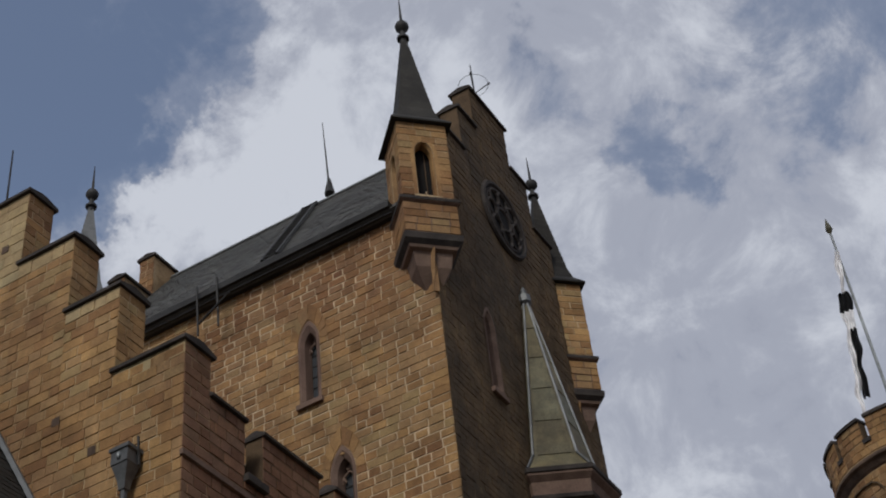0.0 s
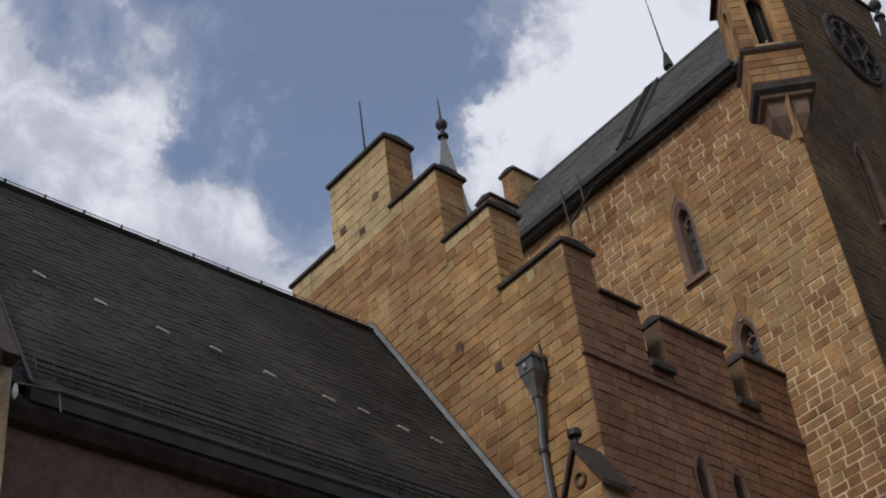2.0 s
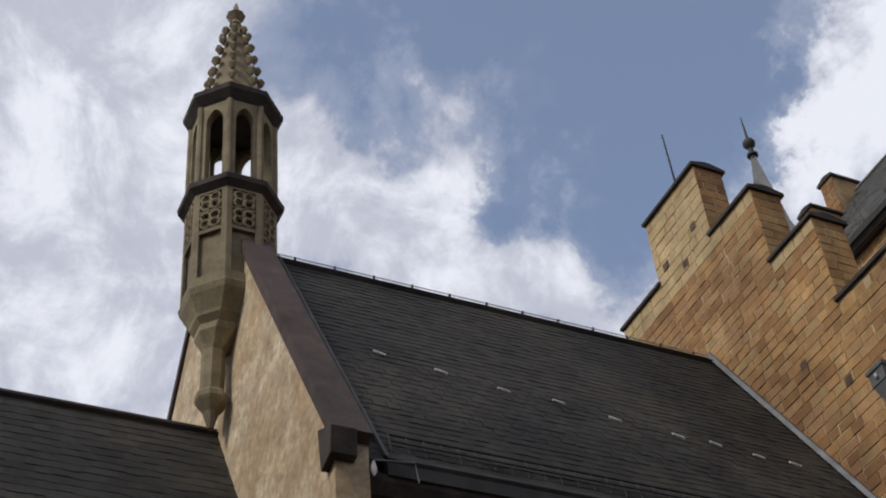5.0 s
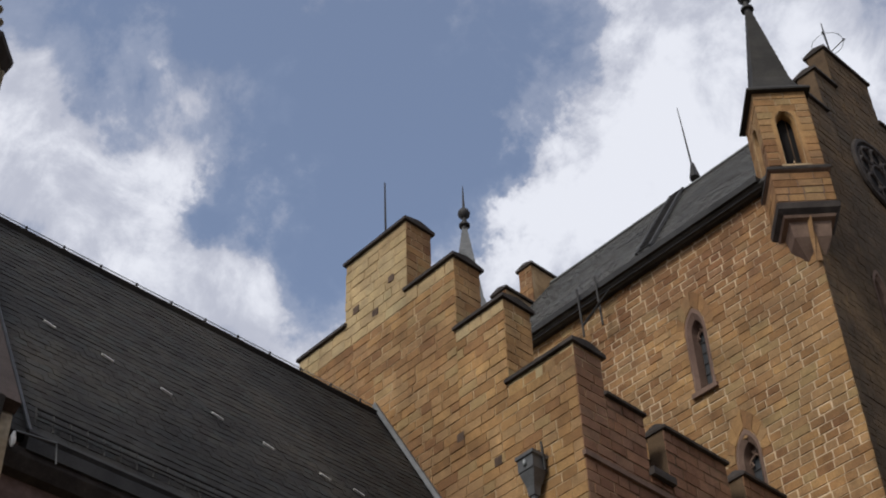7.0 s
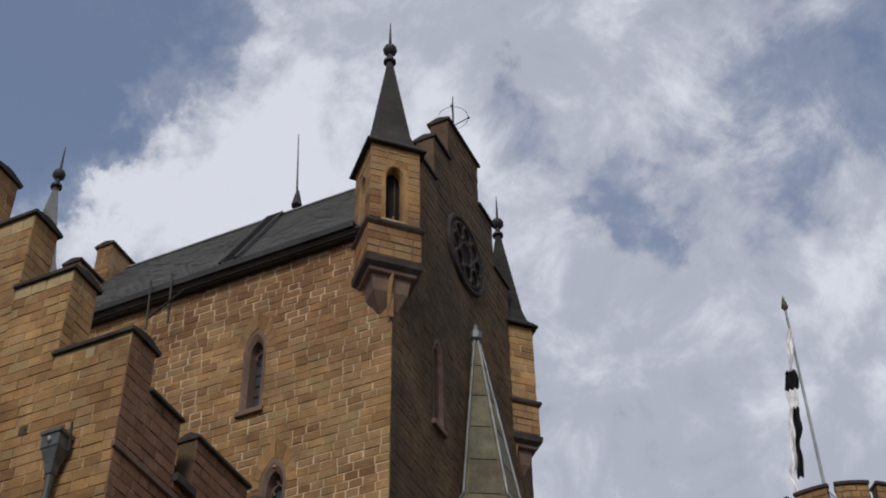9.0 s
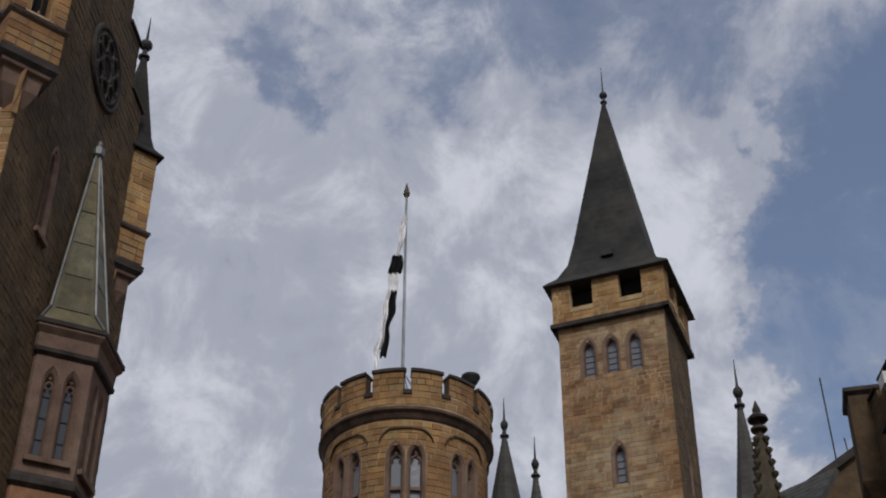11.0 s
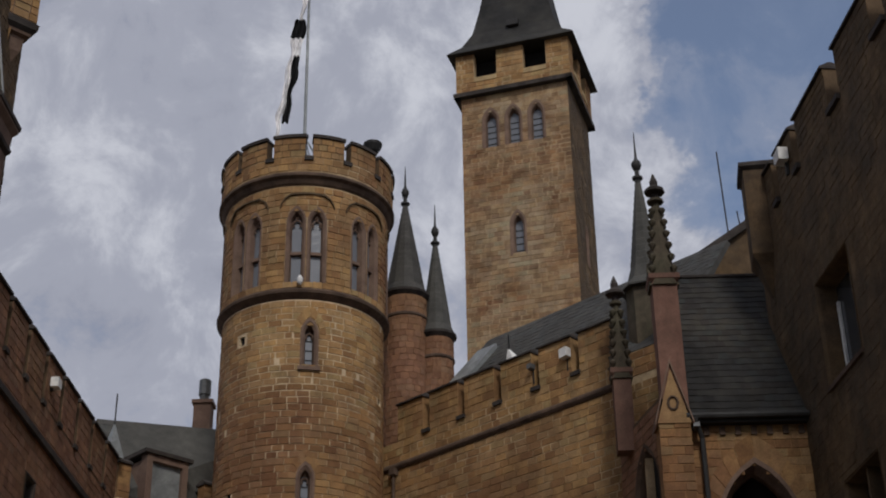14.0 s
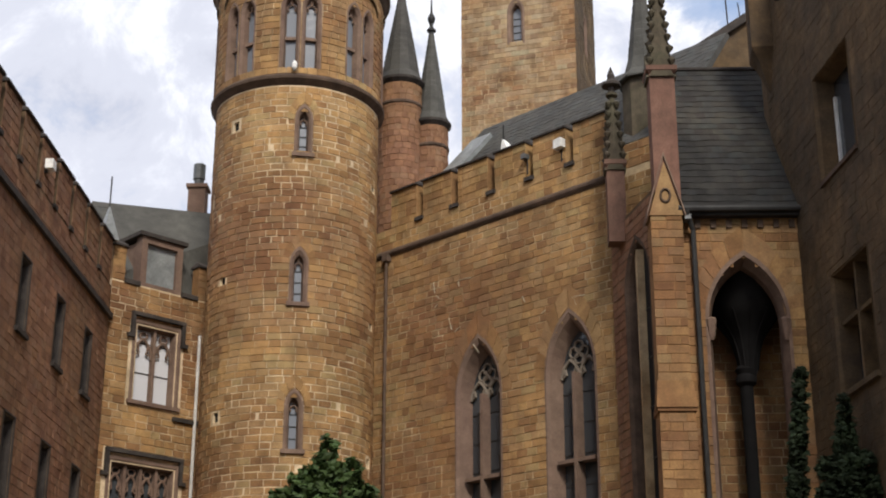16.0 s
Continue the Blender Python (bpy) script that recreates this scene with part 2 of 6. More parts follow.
class Geo:
    """Vertices and faces of one mesh, in a wall's own (along, inward, up) or in the world."""

    def __init__(self, m=None):
        self.v, self.f, self.m = [], [], m

    def add(self, pts, faces):
        b = len(self.v)
        self.v += [tuple(self.m(*p)) if self.m else tuple(p) for p in pts]
        self.f += [tuple(b + i for i in q) for q in faces]
        return self

    def box(self, a0, a1, b0, b1, c0, c1):
        return self.add([(a0, b0, c0), (a1, b0, c0), (a1, b1, c0), (a0, b1, c0), (a0, b0, c1), (a1, b0, c1), (a1, b1, c1), (a0, b1, c1)], BOXF)

    def hexa(self, a0, a1, b0, b1, l0, l1, h0, h1):
        return self.add([(a0, b0, l0), (a1, b0, l1), (a1, b1, l1), (a0, b1, l0), (a0, b0, h0), (a1, b0, h1), (a1, b1, h1), (a0, b1, h0)], BOXF)

    def rings(self, rings, cap=True, close=True):
        """Skin over rings of equal point counts."""
        n = len(rings[0])
        pts = [p for r in rings for p in r]
        fs = []
        for k in range(len(rings) - 1):
            for i in range(n if close else n - 1):
                j = (i + 1) % n
                fs.append((k * n + i, k * n + j, (k + 1) * n + j, (k + 1) * n + i))
        if cap:
            fs.append(tuple(reversed(range(n))))
            fs.append(tuple((len(rings) - 1) * n + i for i in range(n)))
        return self.add(pts, fs)

    def turned(self, x, y, prof, n=16, turn=0.0):
        """Round or n-sided body of (radius, height) steps round an upright axis."""
        return self.rings([[(x + r * math.cos(turn + 2 * math.pi * i / n), y + r * math.sin(turn + 2 * math.pi * i / n), z) for i in range(n)] for r, z in prof])

    def tube(self, pts, r, n=6, r1=None):
        pts = [Vector(p) for p in pts]
        rs = []
        for k, p in enumerate(pts):
            d = (pts[min(k + 1, len(pts) - 1)] - pts[max(k - 1, 0)]).normalized()
            a = d.orthogonal().normalized() if abs(d.y) > 0.9 else d.cross(Vector((0, 1, 0))).normalized()
            b = d.cross(a)
            q = r if r1 is None else r + (r1 - r) * k / (len(pts) - 1)
            rs.append([p + a * (q * math.cos(2 * math.pi * i / n)) + b * (q * math.sin(2 * math.pi * i / n)) for i in range(n)])
        return self.rings(rs)

    weld = False

    def mesh(self, name, mat, smooth=False):
        me = bpy.data.meshes.new(name)
        me.from_pydata(self.v, [], self.f)
        bm = bmesh.new()
        bm.from_mesh(me)
        if self.weld:
            bmesh.ops.remove_doubles(bm, verts=bm.verts, dist=0.0005)
        bmesh.ops.recalc_face_normals(bm, faces=bm.faces)
        bm.to_mesh(me)
        bm.free()
        me.materials.append(mat)
        if smooth:
            me.polygons.foreach_set("use_smooth", [True] * len(me.polygons))
            me.set_sharp_from_angle(angle=radians(38))
        return me


BOXF = [(3, 2, 1, 0), (4, 5, 6, 7), (0, 1, 5, 4), (1, 2, 6, 5), (2, 3, 7, 6), (3, 0, 4, 7)]


def thing(name, at, label, category, group="", kind=""):
    e = new(name)
    e.location = at
    e.empty_display_size = 0.2
    return tagged(e, label, category, group, kind)


def part(name, g, mat, parent, label="", smooth=False):
    ob = new(name, g.mesh(name, mat, smooth))
    ob.parent = parent
    root = parent
    shift = Matrix.Identity(4)
    while root is not None:
        shift = root.matrix_basis @ shift
        root = root.parent
    ob.matrix_basis = shift.inverted()
    if label:
        ob["label"] = label
    return ob


def flat(ox, oy, ux, uy):
    """A plain wall from (ox, oy) along (ux, uy); inward is to the left of that way as seen from above."""
    k = math.hypot(ux, uy)
    ux, uy = ux / k, uy / k
    return lambda u, w, z: Vector((ox + ux * u - uy * w, oy + uy * u + ux * w, z))


def drum(cx, cy, r, a0):
    """A round wall; u runs counter-clockwise along the face from bearing a0 (radians, from +x)."""
    return lambda u, w, z: Vector((cx + (r - w) * math.cos(a0 + u / r), cy + (r - w) * math.sin(a0 + u / r), z))


def head(t):
    """Half width of a pointed arch at the part t of its rise."""
    return max(0.0, math.sqrt(max(0.0, 4 - 3 * t * t)) - 1)


class Hole:
    """An opening: its sides, sill, spring line and apex (apex = spring: a flat lintel)."""

    def __init__(self, u0, u1, sill, spring, apex=None):
        self.u0, self.u1, self.sill, self.spring, self.apex = u0, u1, sill, spring, spring if apex is None else apex

    def half(self, z):
        h = (self.u1 - self.u0) / 2
        if z < self.sill or z > self.apex:
            return None
        return h if z <= self.spring else h * head((z - self.spring) / (self.apex - self.spring))

    def outline(self, grow=0.0, n=7):
        c, h = (self.u0 + self.u1) / 2, (self.u1 - self.u0) / 2 + grow
        rise = (self.apex - self.spring) * (1 + grow / ((self.u1 - self.u0) / 2)) if self.apex > self.spring else 0
        if not rise:
            return [(c - h, self.sill), (c - h, self.spring + grow), (c + h, self.spring + grow), (c + h, self.sill)]
        left = [(c - h * head(i / n), self.spring + rise * i / n) for i in range(n + 1)]
        return [(c - h, self.sill)] + left + [(2 * c - u, z) for u, z in reversed(left[:-1])] + [(c + h, self.sill)]


def pierced(m, u0, u1, z0, z1, holes, thick=0.5, step=50.0):
    """A wall with real openings, as one mesh."""
    g = Geo(m)
    cuts = sorted({u0, u1, *[h.u0 for h in holes], *[h.u1 for h in holes]})
    cuts = [c for c in cuts if u0 <= c <= u1]
    for a, b in zip(cuts, cuts[1:]):
        n = max(1, math.ceil((b - a) / step))
        mine = sorted((h for h in holes if h.u0 < (a + b) / 2 < h.u1), key=lambda h: h.sill)
        if any(h.apex > h.spring for h in mine):
            n = max(n, 24)
        for k in range(n):
            p, q = a + (b - a) * k / n, a + (b - a) * (k + 1) / n
            tops = (z0, z0)
            for h in mine:
                g.hexa(p, q, 0, thick, tops[0], tops[1], h.sill, h.sill)
                c, w = (h.u0 + h.u1) / 2, (h.u1 - h.u0) / 2

                def up(u):
                    if h.apex == h.spring:
                        return h.spring
                    x = min(1.0, abs(u - c) / w)
                    return h.spring + (h.apex - h.spring) * math.sqrt(max(0.0, (4 - (1 + x) ** 2) / 3))
                tops = (up(p), up(q))
            g.hexa(p, q, 0, thick, tops[0], tops[1], z1, z1)
    g.weld = True
    return g


def courses(m, spans, z0, z1, parent, mat, holes=(), h=0.26, near=None, limit=300, proud=0.012, joint=0.036, seed=1, long=(0.3, 0.68), name="stone_block"):
    """Courses of squared blocks on a wall. spans(z): list of (u0, u1) that the wall fills at that height; near: (u, z) round which blocks are parts of their own."""
    rnd = random.Random(seed)
    todo = []
    n = max(1, round((z1 - z0) / h))
    h = (z1 - z0) / n
    for k in range(n):
        za, zb = z0 + k * h, z0 + (k + 1) * h
        zm = (za + zb) / 2
        iv = list(spans(zm))
        for o in holes:
            w = o.half(zm)
            if w is None:
                continue
            c = (o.u0 + o.u1) / 2
            w += 0.13
            nxt = []
            for a, b in iv:
                if c + w <= a or c - w >= b:
                    nxt.append((a, b))
                else:
                    if c - w - a > 0.08:
                        nxt.append((a, c - w))
                    if b - c - w > 0.08:
                        nxt.append((c + w, b))
            iv = nxt
        for a, b in iv:
            a, b = a - joint / 2, b + joint / 2
            u = a
            first = True
            while b - u > 0.02:
                ln = rnd.uniform(*long) * (rnd.uniform(0.5, 1) if first else 1)
                first = False
                if b - u - ln < 0.22:
                    ln = b - u
                todo.append((u, ln, za, h, proud + rnd.uniform(-0.006, 0.010), joint * rnd.choice((0.35, 0.5, 0.6, 0.8, 1.0, 1.35))))
                u += ln
    if near is not None:
        todo.sort(key=lambda q: (q[0] + q[1] / 2 - near[0]) ** 2 + (q[2] - near[1]) ** 2)
    unit = Geo().rings([[(-0.5, 0, -0.5), (0.5, 0, -0.5), (0.5, 0, 0.5), (-0.5, 0, 0.5)], [(-0.5, -0.8, -0.5), (0.5, -0.8, -0.5), (0.5, -0.8, 0.5), (-0.5, -0.8, 0.5)],
                        [(-0.485, -1, -0.46), (0.485, -1, -0.46), (0.485, -1, 0.46), (-0.485, -1, 0.46)]]).mesh(name, mat)
    for u, ln, za, hh, pr, jt in todo[:limit]:
        c = m(u + ln / 2, 0, za + hh / 2)
        du = (m(u + ln, 0, 0) - m(u, 0, 0)).normalized()
        dw = Vector((-du.y, du.x, 0))
        ob = new(name, unit)
        ob.parent = parent
        rot = Matrix(((du.x, dw.x, 0, c.x), (du.y, dw.y, 0, c.y), (0, 0, 1, c.z), (0, 0, 0, 1)))
        ob.matrix_basis = ROOTINV[parent.name] @ rot @ Matrix.Diagonal((ln - jt, pr + 0.004, hh - jt, 1))
    rest = todo[limit:]
    if rest:
        g = Geo(m)
        for u, ln, za, hh, pr, jt in rest:
            j = jt / 2
            a, b, c, d = u + j, u + ln - j, za + j, za + hh - j
            g.add([(a, 0.004, c), (b, 0.004, c), (b, 0.004, d), (a, 0.004, d), (a + 0.006, -pr, c + 0.006), (b - 0.006, -pr, c + 0.006), (b - 0.006, -pr, d - 0.006), (a + 0.006, -pr, d - 0.006)],
                  [(4, 5, 6, 7), (0, 1, 5, 4), (1, 2, 6, 5), (2, 3, 7, 6), (3, 0, 4, 7)])
        me = bpy.data.meshes.new("stonework")
        me.from_pydata(g.v, [], g.f)
        me.materials.append(mat)
        ob = new("stonework", me)
        ob.parent = parent
        ob.matrix_basis = ROOTINV[parent.name]
        ob["kind"] = "stuff"


ROOTINV = {}


def wall(m, u0, u1, z0, z1, holes, parent, core=MORTAR, thick=0.5, name="wall", step=50.0, label=""):
    cut = [Hole(h.u0 - 0.05, h.u1 + 0.05, h.sill - 0.03, h.spring, h.apex + 0.08) if h.apex > h.spring else h for h in holes]
    ob = part(name, pierced(m, u0, u1, z0, z1, cut, thick, step), core, parent, label)
    ROOTINV[ob.name] = Matrix.Identity(4)
    return ob


def window(m, hole, parent, lights=1, deep=0.28, rim=0.13, pane=GLASS, stone=DRESSED, sill=True, bars=4, transom=(), tracery=True, hood=False, splay=0.075):
    """A stone window: moulded rim, sill, mullions, tracery and leaded panes in an opening."""
    o = hole
    out, inn = o.outline(rim), o.outline(-splay)
    g = Geo(m)
    rows = [[(u, -0.03, z) for u, z in out], [(u, -0.035, z) for u, z in o.outline(rim * 0.45)], [(u, 0.05, z) for u, z in o.outline(-0.035)], [(u, deep, z) for u, z in inn], [(u, deep + 0.06, z) for u, z in inn], [(u, deep + 0.06, z) for u, z in out]]
    g.rings(rows, cap=False, close=False)
    win = part("window", g, stone, parent)
    if splay > 0.1:
        o = Hole(o.u0 + splay, o.u1 - splay, o.sill, o.spring, o.spring + (o.apex - o.spring) * (1 - 2 * splay / (o.u1 - o.u0)))
    g = Geo(m)
    c = (o.u0 + o.u1) / 2
    n = len(inn)
    g.add([(u, deep + 0.03, z) for u, z in inn] + [(u, deep + 0.05, z) for u, z in inn], [tuple(range(n)), tuple(range(n, 2 * n))])
    part("pane", g, pane, win)
    wid = (o.u1 - o.u0) / lights
    for i in range(1, lights):
        u = o.u0 + wid * i
        part("mullion", Geo(m).box(u - 0.06, u + 0.06, 0.12, deep + 0.02, o.sill, o.spring + (0.1 if o.apex > o.spring else 0)), stone, win)
    for z in transom:
        part("transom", Geo(m).box(o.u0, o.u1, 0.14, deep + 0.01, z - 0.06, z + 0.06), stone, win)
    for k in range(1, bars + 1):
        z = o.sill + (o.spring - o.sill) * k / (bars + 0.5)
        part("glazing_bar", Geo(m).box(o.u0 + 0.02, o.u1 - 0.02, deep + 0.005, deep + 0.028, z - 0.018, z + 0.018), IRON, win)
    if tracery and o.apex > o.spring:
        g = Geo(m)
        r = 0.035 if lights == 1 else 0.062
        for i in range(lights):
            a, b = o.u0 + wid * i + 0.03, o.u0 + wid * (i + 1) - 0.03
            rise = min(wid * 0.8, (o.apex - o.spring) * (0.55 if lights > 1 else 0.62))
            base = o.spring - (0.0 if lights > 1 else 0.15)
            cc, hh = (a + b) / 2, (b - a) / 2
            arc = [(cc - hh * head(t / 6), deep - 0.04, base + rise * t / 6) for t in range(7)]
            g.tube(arc, r, 5)
            g.tube([(2 * cc - p[0], p[1], p[2]) for p in arc], r, 5)
            for s in (-1, 1):
                g.tube([(cc + s * hh * 0.95, deep - 0.04, base + rise * 0.1), (cc + s * hh * 0.45, deep - 0.04, base + rise * 0.22), (cc + s * hh * 0.62, deep - 0.04, base + rise * 0.5)], r * 0.8, 5)
        if lights > 1:
            zc, rr = o.spring + (o.apex - o.spring) * 0.52, (o.u1 - o.u0) * 0.24
        else:
            zc, rr = o.spring + (o.apex - o.spring) * 0.55, (o.u1 - o.u0) * 0.13
        for q in range(4):
            ax, az_ = c + rr * 0.55 * math.cos(math.pi / 2 * q), zc + rr * 0.55 * math.sin(math.pi / 2 * q)
            g.tube([(ax + rr * 0.5 * math.cos(t), deep - 0.04, az_ + rr * 0.5 * math.sin(t)) for t in [2 * math.pi * j / 8 for j in range(9)]], r * 0.75, 5)
        part("tracery", g, TRACERY if lights > 1 else stone, win)
    if sill:
        part("sill", Geo(m).hexa(o.u0 - rim - 0.06, o.u1 + rim + 0.06, -0.12, deep, o.sill - 0.14, o.sill - 0.14, o.sill + 0.0, o.sill + 0.0), stone, win)
    if hood:
        g = Geo(m)
        t, a, b = o.spring + 0.32, o.u0 - 0.3, o.u1 + 0.3
        g.box(a, b, -0.16, 0, t, t + 0.14)
        g.box(a, a + 0.14, -0.14, 0, t - 0.7, t)
        g.box(b - 0.14, b, -0.14, 0, t - 0.7, t)
        g.box(a - 0.14, a + 0.14, -0.14, 0, t - 0.84, t - 0.7)
        g.box(b - 0.14, b + 0.14, -0.14, 0, t - 0.84, t - 0.7)
        part("hood_mould", g, COPING, win)
    return win


def voussoirs(m, o, parent, mat, n=9, wide=0.3):
    """The ring of wedge stones over a pointed opening."""
    a, b = o.outline(0.14, n), o.outline(0.14 + wide, n)
    a, b = a[1:-1], b[1:-1]
    for i in range(len(a) - 1):
        p, q, r, s = a[i], a[i + 1], b[i + 1], b[i]
        c = ((p[0] + q[0] + r[0] + s[0]) / 4, (p[1] + q[1] + r[1] + s[1]) / 4)
        k = [(c[0] + (x[0] - c[0]) * 0.93, c[1] + (x[1] - c[1]) * 0.95) for x in (p, q, r, s)]
        g = Geo(m).add([(u, 0.0, z) for u, z in k] + [(u, -0.03, z) for u, z in k], [(4, 5, 6, 7), (0, 1, 5, 4), (1, 2, 6, 5), (2, 3, 7, 6), (3, 0, 4, 7)])
        part("voussoir", g, mat, parent)


def slates(quad, nu, nv, mat, parent, name="roof", thick=0.011, jag=0.012, seed=3, single=0):
    """A slated slope over the corners (eave left, eave right, ridge right, ridge left): a boarded body and overlapping slates."""
    a, b, c, d = (Vector(p) for p in quad)
    nrm = (b - a).cross(d - a).normalized()
    g = Geo()
    g.add([*quad, *[p - nrm * 0.2 for p in (a, b, c, d)]], [(0, 1, 2, 3), (7, 6, 5, 4), (0, 4, 5, 1), (1, 5, 6, 2), (2, 6, 7, 3), (3, 7, 4, 0)])
    body = part(name, g, mat, parent)
    rnd = random.Random(seed)
    uu, vv = (b - a) / nu, (d - a) / nv
    square = ((c - d) - (b - a)).length < 0.01
    turn = Matrix(((uu.normalized().x, vv.normalized().x, nrm.x, 0), (uu.normalized().y, vv.normalized().y, nrm.y, 0), (uu.normalized().z, vv.normalized().z, nrm.z, 0), (0, 0, 0, 1)))
    one = Geo().add([(0.03, 0, thick), (0.97, 0, thick), (0.97, 1.25, 0.006), (0.03, 1.25, 0.006), (0.03, 0, 0), (0.97, 0, 0)], [(0, 1, 2, 3), (4, 5, 1, 0), (0, 3, 4), (1, 5, 2)]).mesh("slate", mat)
    left = single if square else 0
    vs, fs = [], []
    for j in range(nv):
        for i in range(nu):
            sh = 0.5 * (j % 2)
            u0, u1 = max(0, (i - sh) / nu), min(1, (i + 1 - sh) / nu - 0.05 / nu)
            if u1 - u0 < 0.1 / nu:
                continue
            v0, v1 = j / nv, min(1, (j + 1.25) / nv)
            dv = rnd.uniform(-1, 1) * 0.10 / nv
            lift = thick + rnd.uniform(0, jag)
            if left and 0 < i - sh and i - sh < nu - 1 and 0.2 < v0 < 0.7 and rnd.random() < 0.6:
                left -= 1
                ob = new("slate", one)
                ob.parent = body
                ob.matrix_basis = Matrix.Translation(a + (b - a) * u0 + (d - a) * (v0 + dv)) @ turn @ Matrix.Diagonal((uu.length, vv.length, lift / thick, 1))
                continue
            q = []
            for u, v, l in ((u0, v0 + dv, lift), (u1, v0 + dv, lift), (u1, v1, 0.006), (u0, v1, 0.006)):
                q.append(a.lerp(b, u).lerp(d.lerp(c, u), max(0, v)) + nrm * l)
            k = len(vs)
            vs += [tuple(p) for p in q] + [tuple(q[0] - nrm * lift), tuple(q[1] - nrm * lift)]
            fs += [(k, k + 1, k + 2, k + 3), (k + 4, k + 5, k + 1, k)]
    me = bpy.data.meshes.new("slate_covering")
    me.from_pydata(vs, [], fs)
    me.materials.append(mat)
    ob = new("slate_covering", me)
    ob.parent = body
    ob["kind"] = "stuff"
    return body


def finial(x, y, z, parent, tall=1.3, ball=0.2, mat=IRON):
    """A ball with a collar and a needle over a spire's point."""
    part("finial", Geo().turned(x, y, [(0.10, z - 0.35), (0.11, z - 0.1), (0.19, z - 0.08), (0.19, z - 0.0), (0.09, z + 0.02), (0.08, z + 0.28), (0.11, z + 0.3), (ball, z + 0.42), (ball * 1.1, z + 0.52), (ball * 0.9, z + 0.64), (0.08, z + 0.72), (0.05, z + 0.8), (0.012, z + 0.8 + tall)], 10), mat, parent, smooth=True)


def spire(cx, cy, z0, z1, r, parent, n=8, turn=0.0, flare=0.25, mat=SLATE_GREY, name="spire"):
    """A slated spire with a flared foot, in courses."""
    prof = [(r, z0), (r, z0 + 0.06), (r * (1 - flare), z0 + (z1 - z0) * 0.09), (r * (1 - flare * 1.45), z0 + (z1 - z0) * 0.2)]
    r3, z3 = prof[-1]
    rows = 14
    for k in range(1, rows + 1):
        t = k / rows
        q, z = r3 + (0.07 - r3) * t, z3 + (z1 - z3) * t
        prof += [(q + 0.02, z - 0.02), (q, z)]
    return part(name, Geo().turned(cx, cy, prof, n, turn), mat, parent)


def merlons(m, list_u, z0, z1, parent, mat, thick=0.5, cap=0.14, core=STONE, over=0.1, seed=5, near=None):
    for k, (a, b) in enumerate(list_u):
        w = part("merlon", Geo(m).box(a, b, 0, thick, z0, z1), core, parent)
        ROOTINV[w.name] = Matrix.Identity(4)
        courses(m, lambda z, a=a, b=b: [(a, b)], z0, z1, w, mat, seed=seed + k, limit=0)
        part("coping", Geo(m).rings([[(a - 0.04, -over, z1), (b + 0.04, -over, z1), (b + 0.04, thick + over, z1), (a - 0.04, thick + over, z1)], [(a - 0.04, -over, z1 + cap * 0.5), (b + 0.04, -over, z1 + cap * 0.5), (b + 0.04, thick + over, z1 + cap * 0.5), (a - 0.04, thick + over, z1 + cap * 0.5)],
                                       [(a + 0.02, thick * 0.4, z1 + cap * 1.8), (b - 0.02, thick * 0.4, z1 + cap * 1.8), (b - 0.02, thick * 0.6, z1 + cap * 1.8), (a + 0.02, thick * 0.6, z1 + cap * 1.8)]]), COPING, w)

# ---------------------------------------------------------------- ground
g = Geo().add([(-900, -900, 0), (900, -900, 0), (900, 900, 0), (-900, 900, 0)], [(0, 1, 2, 3)])
ground = tagged(new("ground", g.mesh("ground", PAVING)), "worn stone paving of the castle courtyard", "ground", kind="structure")


def PROXY(ob):
    ROOTINV[ob.name] = Matrix.Identity(4)
    return ob


def stepped(m, steps, z0, thick, parent, core, mat, pale=None, pale_from=99.0, seed=1, near=None, limit=300, zmin=0.0, holes=(), side=True):
    """Gable steps (u0, u1, top) over a wall that ends at z0, with blocks and dark copings."""
    for k, (a, b, top) in enumerate(steps):
        w = part("gable_step", Geo(m).box(a, b, 0, thick, z0, top), core, parent)
        ROOTINV[w.name] = Matrix.Identity(4)
        split = top if not pale else min(top, 25.4) if k in pale_from else top - 0.35
        courses(m, lambda z, a=a, b=b: [(a, b)], z0, split, w, mat, holes, seed=seed + k, near=near, limit=30 if limit else 0)
        if split < top:
            courses(m, lambda z, a=a, b=b: [(a, b)], split, top, w, pale, holes, seed=seed + 9 + k, near=near, limit=40 if limit else 0, h=0.33)
        if side:
            o = m(b, 0, 0)
            d = m(b, 1, 0) - o
            ms = flat(o.x, o.y, d.x, d.y)
            courses(ms, lambda z: [(0.0, thick)], z0, top, w, mat, seed=seed + 50 + k, limit=0)
        part("coping", Geo(m).rings([[(a - 0.06, -0.1, top), (b + 0.08, -0.1, top), (b + 0.08, thick + 0.1, top), (a - 0.06, thick + 0.1, top)],
                                     [(a - 0.06, -0.1, top + 0.09), (b + 0.08, -0.1, top + 0.09), (b + 0.08, thick + 0.1, top + 0.09), (a - 0.06, thick + 0.1, top + 0.09)],
                                     [(a - 0.06, thick * 0.42, top + 0.2), (b + 0.08, thick * 0.42, top + 0.2), (b + 0.08, thick * 0.58, top + 0.2), (a - 0.06, thick * 0.58, top + 0.2)]]), COPING, w)


